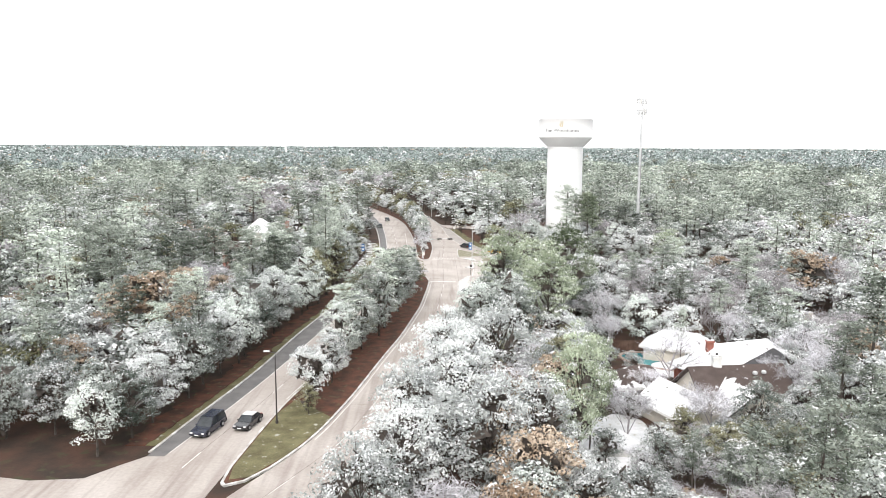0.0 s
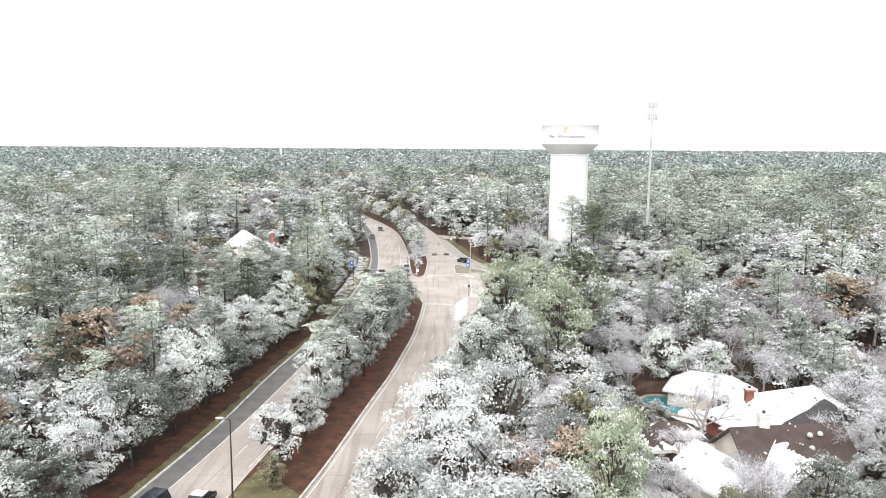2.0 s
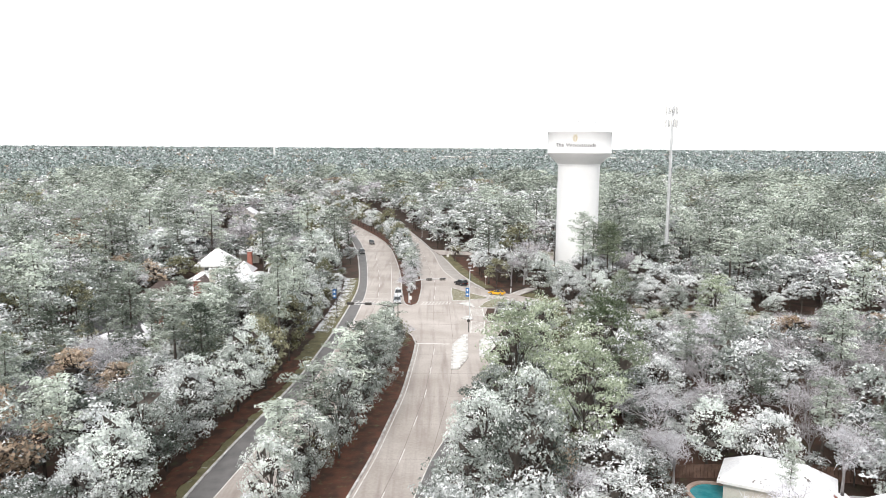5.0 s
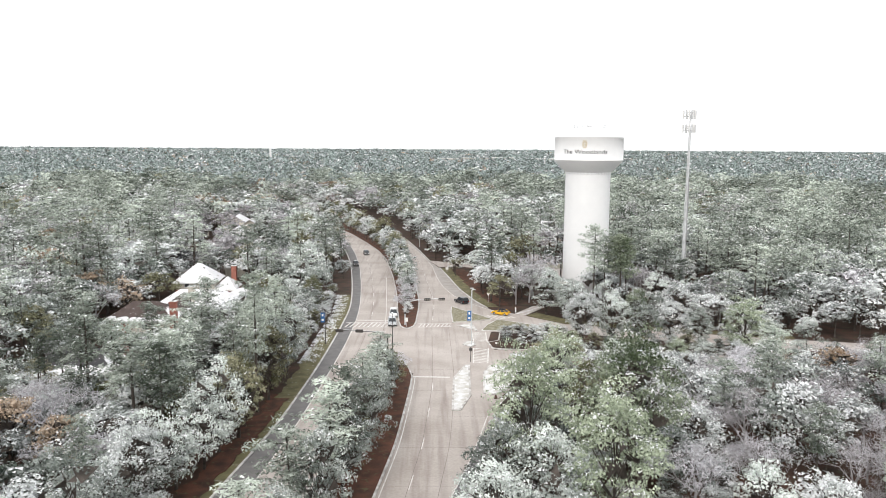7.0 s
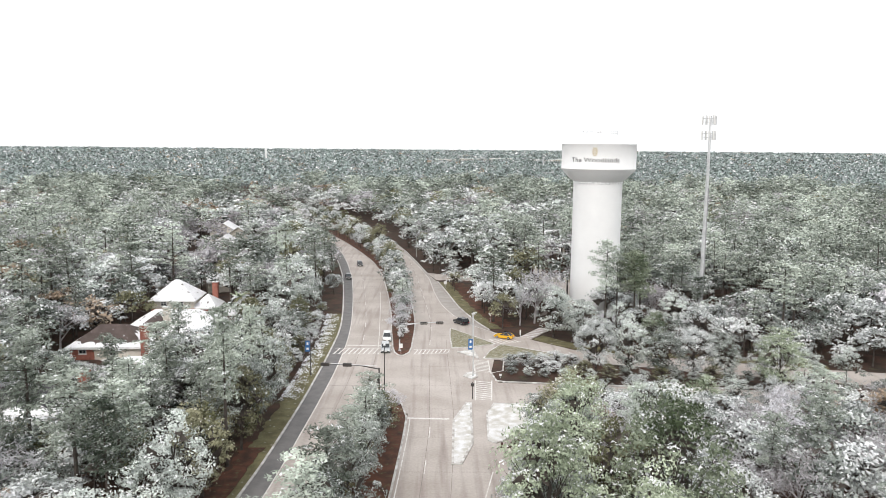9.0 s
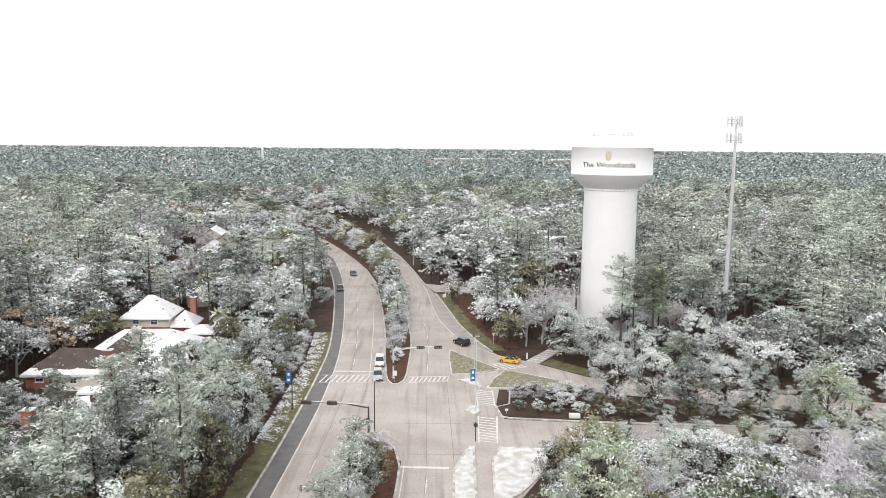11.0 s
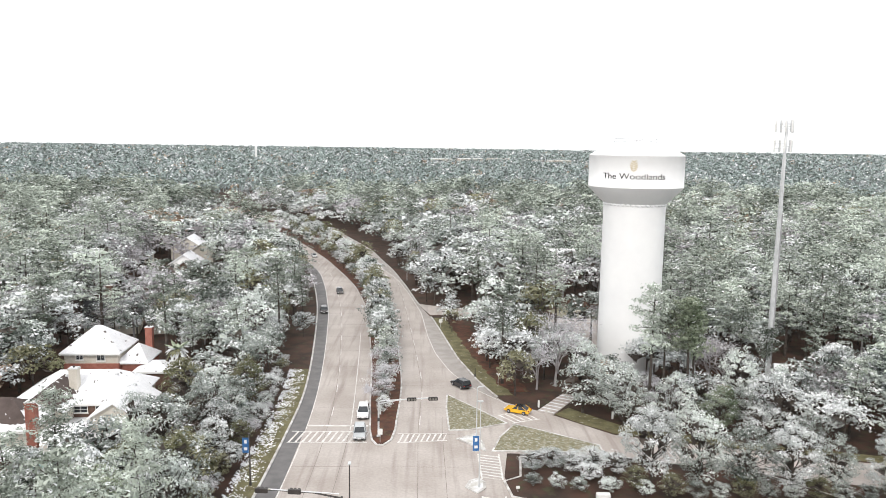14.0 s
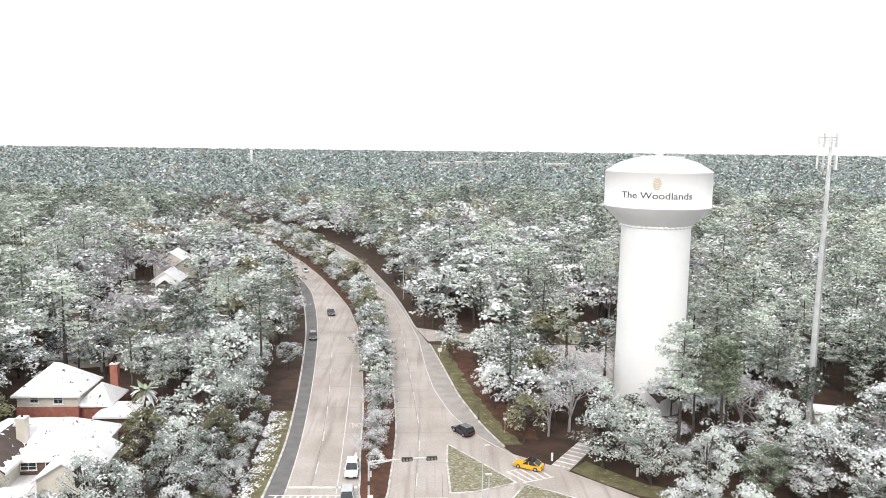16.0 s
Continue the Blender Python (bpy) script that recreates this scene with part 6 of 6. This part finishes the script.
def signal_arm(x, y, rot, reach, heads, mat, label, h=6.2, facing=-1):
    """Pole with a mast arm along local +x, horizontal signal heads with lenses on the facing side."""
    s = thing("traffic_signal", pose(x, y, 0.1, 0, 0, rot), label, "traffic signal", "signals of the junction")
    part("pole", tube(bmesh.new(), (0, 0, 0), (0, 0, h), 0.17, 0.12, 10), mat, s)
    part("base_plate", box(bmesh.new(), -0.3, -0.3, 0, 0.3, 0.3, 0.12, None, 0.03), mat, s)
    bm = tube(bmesh.new(), (0, 0, h - 0.2), (reach * 0.35, 0, h + 0.35), 0.11, 0.09, 8)
    tube(bm, (reach * 0.35, 0, h + 0.35), (reach, 0, h + 0.5), 0.09, 0.05, 8)
    arm = part("mast_arm", bm, mat, s)
    bm = box(bmesh.new(), 0.3, -0.1, h + 0.28, reach, 0.1, h + 0.34)
    for v in bm.verts:
        v.co.z += 0.3 * min(v.co.x / (reach * 0.35), 1) if v.co.x > 0.5 else 0
    part("snow_strip", bm, SNOWY_LAWN, arm)
    for k in heads:
        hd = part("signal_head", box(bmesh.new(), k - 0.75, -0.16, h + 0.1, k + 0.75, 0.16, h + 0.66, None, 0.05), DARK_STEEL, s)
        for i in (-1, 0, 1):
            bm = tube(bmesh.new(), (k + i * 0.45, facing * 0.14, h + 0.38), (k + i * 0.45, facing * 0.2, h + 0.38), 0.17, 0.17, 12)
            part("lens", bm, LENS, hd)
            bm = tube(bmesh.new(), (k + i * 0.45, facing * 0.16, h + 0.42), (k + i * 0.45, facing * 0.42, h + 0.46), 0.2, 0.2, 10, False)
            part("visor", bm, DARK_STEEL, hd)
    part("walk_signal", box(bmesh.new(), -0.2, -0.45, 2.6, 0.2, -0.17, 3.1, None, 0.03), DARK_STEEL, s)
    part("control_box", box(bmesh.new(), 0.15, -0.16, 3.6, 0.4, 0.16, 4.4, None, 0.03), mat, s)
    return s


signal_arm(-6.2, 227.0, 6, 9.4, (5.2, 8.6), STEEL, "pale steel signal pole with snowy arm and two heads", 5.5)
signal_arm(-8.2, 194.4, 176, 9.6, (5.4, 9.2), DARK_STEEL, "dark steel signal pole with snowy arm and two heads", 6.2)


def lamp(x, y, rot, h, arm, mat, label, banner=0, head=True):
    s = thing("street_lamp", pose(x, y, 0.05, 0, 0, rot), label, "street lamp", "street lamps")
    part("pole", tube(bmesh.new(), (0, 0, 0), (0, 0, h), 0.11, 0.06, 10), mat, s)
    part("base", tube(bmesh.new(), (0, 0, 0), (0, 0, 0.5), 0.2, 0.16, 10), mat, s)
    if arm:
        part("bracket", tube(bmesh.new(), (0, 0, h - 0.1), (arm, 0, h + 0.12), 0.05, 0.04, 8), mat, s)
    if head:
        part("lamp_head", box(bmesh.new(), arm - 0.45, -0.17, h + 0.03, arm + 0.35, 0.17, h + 0.2, None, 0.05), STEEL, s)
    if banner:
        b_ = part("banner", box(bmesh.new(), -0.95, -0.02, banner, -0.12, 0.02, banner + 2.1), BLUE, s)
        part("banner_stripe", box(bmesh.new(), -0.75, -0.035, banner + 0.35, -0.3, 0.035, banner + 0.75), WHITE_TRIM, b_)
        part("banner_stripe", box(bmesh.new(), -0.7, -0.035, banner + 1.3, -0.36, 0.035, banner + 1.8), WHITE_TRIM, b_)
        for z in (banner - 0.03, banner + 2.13):
            part("banner_rod", tube(bmesh.new(), (0, 0, z), (-1.0, 0, z), 0.025, 0.025, 6), mat, s)
    return s


lamp(-20.7, 88.8, 180, 9.3, 1.1, DARK_STEEL, "tall dark street lamp with one arm on the grass median")
lamp(-7.3, 194.2, 90, 10.2, 0.0, DARK_STEEL, "tall thin dark street lamp on the median nose")
lamp(8.5, 209.6, 0, 12.0, 0.0, STEEL, "tall grey pole with a blue banner on a refuge island", 5.2)
lamp(-22.3, 210.0, 0, 7.2, 0.0, DARK_STEEL, "dark pole with a blue banner beside the shoulder", 4.6, False)
lamp(9.2, 226.0, 0, 8.5, 0.6, STEEL, "grey pole with small cameras on a traffic island")
lamp(-5.5, 362.3, 180, 9.0, 1.0, STEEL, "distant grey street lamp on the verge")
lamp(11.0, 257.5, 180, 1.9, 0.0, DARK_STEEL, "short dark post on the verge", 0, False)


def sign(x, y, rot, h, w, hh, shape, mat, label):
    s = thing("road_sign", pose(x, y, 0, 0, 0, rot), label, "road sign", "road signs")
    part("post", tube(bmesh.new(), (0, 0, 0), (0, 0, h), 0.035, 0.035, 8), STEEL, s)
    bm = bmesh.new()
    if shape == "yield":
        vs = [bm.verts.new(p) for p in ((-w / 2, -0.05, h), (w / 2, -0.05, h), (0, -0.05, h - hh))]
        f = bm.faces.new(vs)
        ex = bmesh.ops.extrude_face_region(bm, geom=[f])
        bmesh.ops.translate(bm, vec=(0, 0.02, 0), verts=[g for g in ex["geom"] if isinstance(g, bmesh.types.BMVert)])
    else:
        box(bm, -w / 2, -0.07, h - hh, w / 2, -0.04, h, None, 0.008)
    part("sign_plate", bm, mat, s)
    return s


sign(15.1, 252.2, 0, 2.6, 0.9, 0.8, "yield", WHITE_TRIM, "triangular give-way sign on a thin post")
sign(4.8, 297.5, 0, 2.2, 0.9, 0.9, "square", WHITE_TRIM, "square white sign on a thin post")
sign(-5.8, 224.6, 0, 2.3, 0.75, 0.95, "square", WHITE_TRIM, "white sign with a dark arrow on the median nose")
sign(13.6, 208.2, 0, 1.0, 0.5, 0.4, "square", WHITE_TRIM, "low white sign in the hedge bed")
bol = thing("bollard", pose(21.2, 240.6, 0), "white marker bollard beside the path", "bollard", "bollards")
part("post", box(bmesh.new(), -0.16, -0.12, 0, 0.16, 0.12, 1.3, None, 0.04), WHITE_TRIM, bol)
copy_thing(bol, pose(33.0, 235.2, 0))
ped = thing("signal_pedestal", pose(7.7, 196.6, 0.13), "dark pedestrian signal on a short pole", "pedestrian signal")
part("pole", tube(bmesh.new(), (0, 0, 0), (0, 0, 3.0), 0.07, 0.07, 8), DARK_STEEL, ped)
part("signal_head", box(bmesh.new(), -0.3, -0.2, 2.3, 0.3, 0.2, 2.8, None, 0.04), DARK_STEEL, ped)
bx = thing("utility_box", pose(24.6, 206.4, 0.13), "low white utility box by the hedge", "utility box")
part("box_body", box(bmesh.new(), -0.9, -0.4, 0, 0.9, 0.4, 0.7, None, 0.04), WHITE_TRIM, bx)

# ---- vehicles ----
TYRE = material("tyre rubber", (0.02, 0.02, 0.02), (0.03, 0.03, 0.03), 3, 0.9)
RIM = material("alloy rim", (0.4, 0.4, 0.42), (0.5, 0.5, 0.52), 3, 0.35, metal=0.8)
HEAD = material("headlight glass", (0.6, 0.6, 0.6), (0.75, 0.75, 0.75), 3, 0.15, bump=0)
TAIL = material("tail light", (0.35, 0.02, 0.02), (0.45, 0.03, 0.03), 3, 0.2, bump=0)


def paintwork(name, c):
    m_ = material(name, c, tuple(v * 1.1 for v in c), 1.0, 0.25, 6, bump=0.0)
    m_.node_tree.nodes["Principled BSDF"].inputs["Coat Weight"].default_value = 0.6
    return m_


def car(x, y, rot, mat, label, length=4.6, width=1.85, height=1.45, suv=False, roof_mat=None):
    """Nose towards local -y."""
    v = thing("car", pose(x, y, 0.012, 0, 0, rot), label, "car", "cars on the roads")
    L, W, H = length / 2, width / 2, height
    belt = 0.98 if suv else 0.86
    hood = belt - 0.04
    side = [(-L, 0.38), (-L + 0.06, 0.68), (-L + 0.28, hood - 0.1), (-L * 0.42, hood), (-0.1, belt), (L - 0.5, belt + 0.03), (L - 0.1, belt - 0.03), (L, 0.72), (L - 0.03, 0.36), (L * 0.5, 0.24), (-L * 0.5, 0.24)]
    bm = bmesh.new()
    rings = [[bm.verts.new((s * W * k, yy, zz)) for yy, zz in side] for s, k in ((-1, 0.93), (-1, 1.0), (1, 1.0), (1, 0.93))]
    for i, r in enumerate(rings):
        if i in (0, 3):
            for vv in r:
                vv.co.z = 0.24 + (vv.co.z - 0.24) * 0.98
    n = len(side)
    for a_, b_ in zip(rings, rings[1:]):
        for i in range(n):
            bm.faces.new((a_[i], a_[(i + 1) % n], b_[(i + 1) % n], b_[i]))
    bm.faces.new(rings[0]), bm.faces.new(rings[3])
    bmesh.ops.recalc_face_normals(bm, faces=bm.faces)
    bmesh.ops.bevel(bm, geom=[e for e in bm.edges if e.calc_face_angle(0) > 0.5], offset=0.05, segments=2, affect="EDGES")
    part("body", bm, mat, v)
    y0, y1, y2, y3 = (-L * 0.40, -L * 0.08, L * (0.86 if suv else 0.45), L * (0.97 if suv else 0.84))
    tw = W * 0.76
    bm = bmesh.new()
    lo = [bm.verts.new(p) for p in ((-W * 0.93, y0, belt - 0.04), (W * 0.93, y0, belt - 0.04), (W * 0.93, y3, belt - 0.02), (-W * 0.93, y3, belt - 0.02))]
    hi = [bm.verts.new(p) for p in ((-tw, y1, H - 0.04), (tw, y1, H - 0.04), (tw, y2, H - 0.04), (-tw, y2, H - 0.04))]
    bm.faces.new(hi)
    for i in range(4):
        bm.faces.new((lo[i], lo[(i + 1) % 4], hi[(i + 1) % 4], hi[i]))
    bmesh.ops.recalc_face_normals(bm, faces=bm.faces)
    part("glass_cabin", bm, GLASS, v, "dark tinted car glass")
    bm = box(bmesh.new(), -tw - 0.03, y1 - 0.05, H - 0.06, tw + 0.03, y2 + 0.05, H + (0.03 if roof_mat else 0.0), None, 0.04)
    part("roof", bm, roof_mat or mat, v)
    for s in (-1, 1):
        for ya, yb in ((y0, y1), (y2 * 0.25, y2 * 0.25), (y3, y2)):
            part("pillar", tube(bmesh.new(), (s * W * 0.93, ya, belt - 0.04), (s * (tw + 0.01), yb, H - 0.04), 0.05, 0.045, 6), mat, v)
        part("mirror", box(bmesh.new(), s * W * 0.95, y0 + 0.12, belt, s * (W + 0.17), y0 + 0.26, belt + 0.16, None, 0.03), mat, v)
        part("headlight", box(bmesh.new(), s * W * 0.55, -L - 0.01, 0.6, s * W * 0.92, -L + 0.14, 0.76, None, 0.03), HEAD, v)
        part("taillight", box(bmesh.new(), s * W * 0.6, L - 0.13, 0.68, s * W * 0.94, L + 0.01, 0.86, None, 0.03), TAIL, v)
        for yy in (-L * 0.62, L * 0.6):
            r = 0.37 if suv else 0.33
            bm = tube(bmesh.new(), (s * (W - 0.2), yy, r), (s * (W + 0.02), yy, r), r, r, 18)
            wh = part("wheel", bm, TYRE, v)
            part("rim", tube(bmesh.new(), (s * (W + 0.0), yy, r), (s * (W + 0.035), yy, r), r * 0.62, r * 0.55, 14), RIM, wh)
    part("bumper", box(bmesh.new(), -W * 0.8, -L - 0.04, 0.32, W * 0.8, -L + 0.1, 0.5, None, 0.04), TYRE, v)
    part("number_plate", box(bmesh.new(), -0.26, -L - 0.055, 0.42, 0.26, -L - 0.035, 0.56), WHITE_TRIM, v)
    return v


BLACK = paintwork("black car paint", (0.012, 0.012, 0.016))
NAVY = paintwork("dark blue car paint", (0.012, 0.016, 0.035))
WHITE_CAR = paintwork("white car paint", (0.72, 0.72, 0.72))
SILVER = paintwork("silver car paint", (0.42, 0.44, 0.45))
YELLOW = paintwork("yellow car paint", (0.75, 0.42, 0.02))
GREY_CAR = paintwork("dark grey car paint", (0.06, 0.055, 0.055))
car(-28.6, 86.6, -12, NAVY, "dark blue full-size estate driving on the concrete road", 5.5, 2.05, 1.92, True)
car(-24.2, 88.4, -12, BLACK, "black saloon with snow on its roof on the concrete road", 4.7, 1.85, 1.45, False, SNOWY_LAWN)
car(-9.4, 236.2, 2, WHITE_CAR, "white estate car waiting in the turn lane", 4.8, 1.95, 1.72, True)
car(-9.2, 227.2, 4, SILVER, "silver hatchback waiting at the crossing", 4.6, 1.9, 1.62, True)
car(7.9, 251.6, 212, BLACK, "small black off-roader leaving the slip lane", 4.5, 1.9, 1.68, True)
car(17.2, 238.0, 243, YELLOW, "bright yellow coupe with a black roof in the slip lane", 4.5, 1.85, 1.4, False, BLACK)
car(-25.6, 340.0, 11, GREY_CAR, "dark grey car coming along the far carriageway", 4.7, 1.9, 1.6, True)
car(-26.8, 313.5, 10, GREY_CAR, "dark grey car coming along the carriageway", 4.7, 1.9, 1.6, True)
car(-44.6, 412.5, 22, WHITE_CAR, "white car far along the carriageway", 4.7, 1.9, 1.5)
car(-54.8, 431.5, 24, SILVER, "silver car far along the carriageway", 4.7, 1.9, 1.5)

# ---- palm ----
palm = thing("palm_tree", pose(-48.0, 258.2, -1.9), "snow-capped palm with drooping fronds beside the house", "palm tree")
part("trunk", lathe(bmesh.new(), [(0.32, -0.3), (0.26, 2), (0.24, 6.2), (0.3, 7.0)], 10), BARK, palm)
rp = rng_of(77)
for i in range(30):
    an, drop = i * 2.4, -0.35 + 1.5 * (i / 30)
    bm = bmesh.new()
    last = None
    ln = 2.3
    for k in range(7):
        s_ = k / 6
        r_ = ln * s_
        z_ = 7.0 + 1.3 * s_ * (1 - drop) - 2.1 * s_ * s_ * (0.4 + drop)
        w_ = 0.42 * math.sin(math.pi * (0.12 + 0.86 * s_))
        c_ = Vector((math.cos(an) * r_, math.sin(an) * r_, z_))
        t_ = Vector((-math.sin(an), math.cos(an), 0)) * w_
        pair = [bm.verts.new(c_ - t_ + Vector((0, 0, -0.1))), bm.verts.new(c_ + Vector((0, 0, 0.06))), bm.verts.new(c_ + t_ + Vector((0, 0, -0.1)))]
        if last:
            bm.faces.new((last[0], last[1], pair[1], pair[0]))
            bm.faces.new((last[1], last[2], pair[2], pair[1]))
        last = pair
    part("frond", bm, GREEN if i < 7 else SNOW if i % 5 else OLIVE, palm)
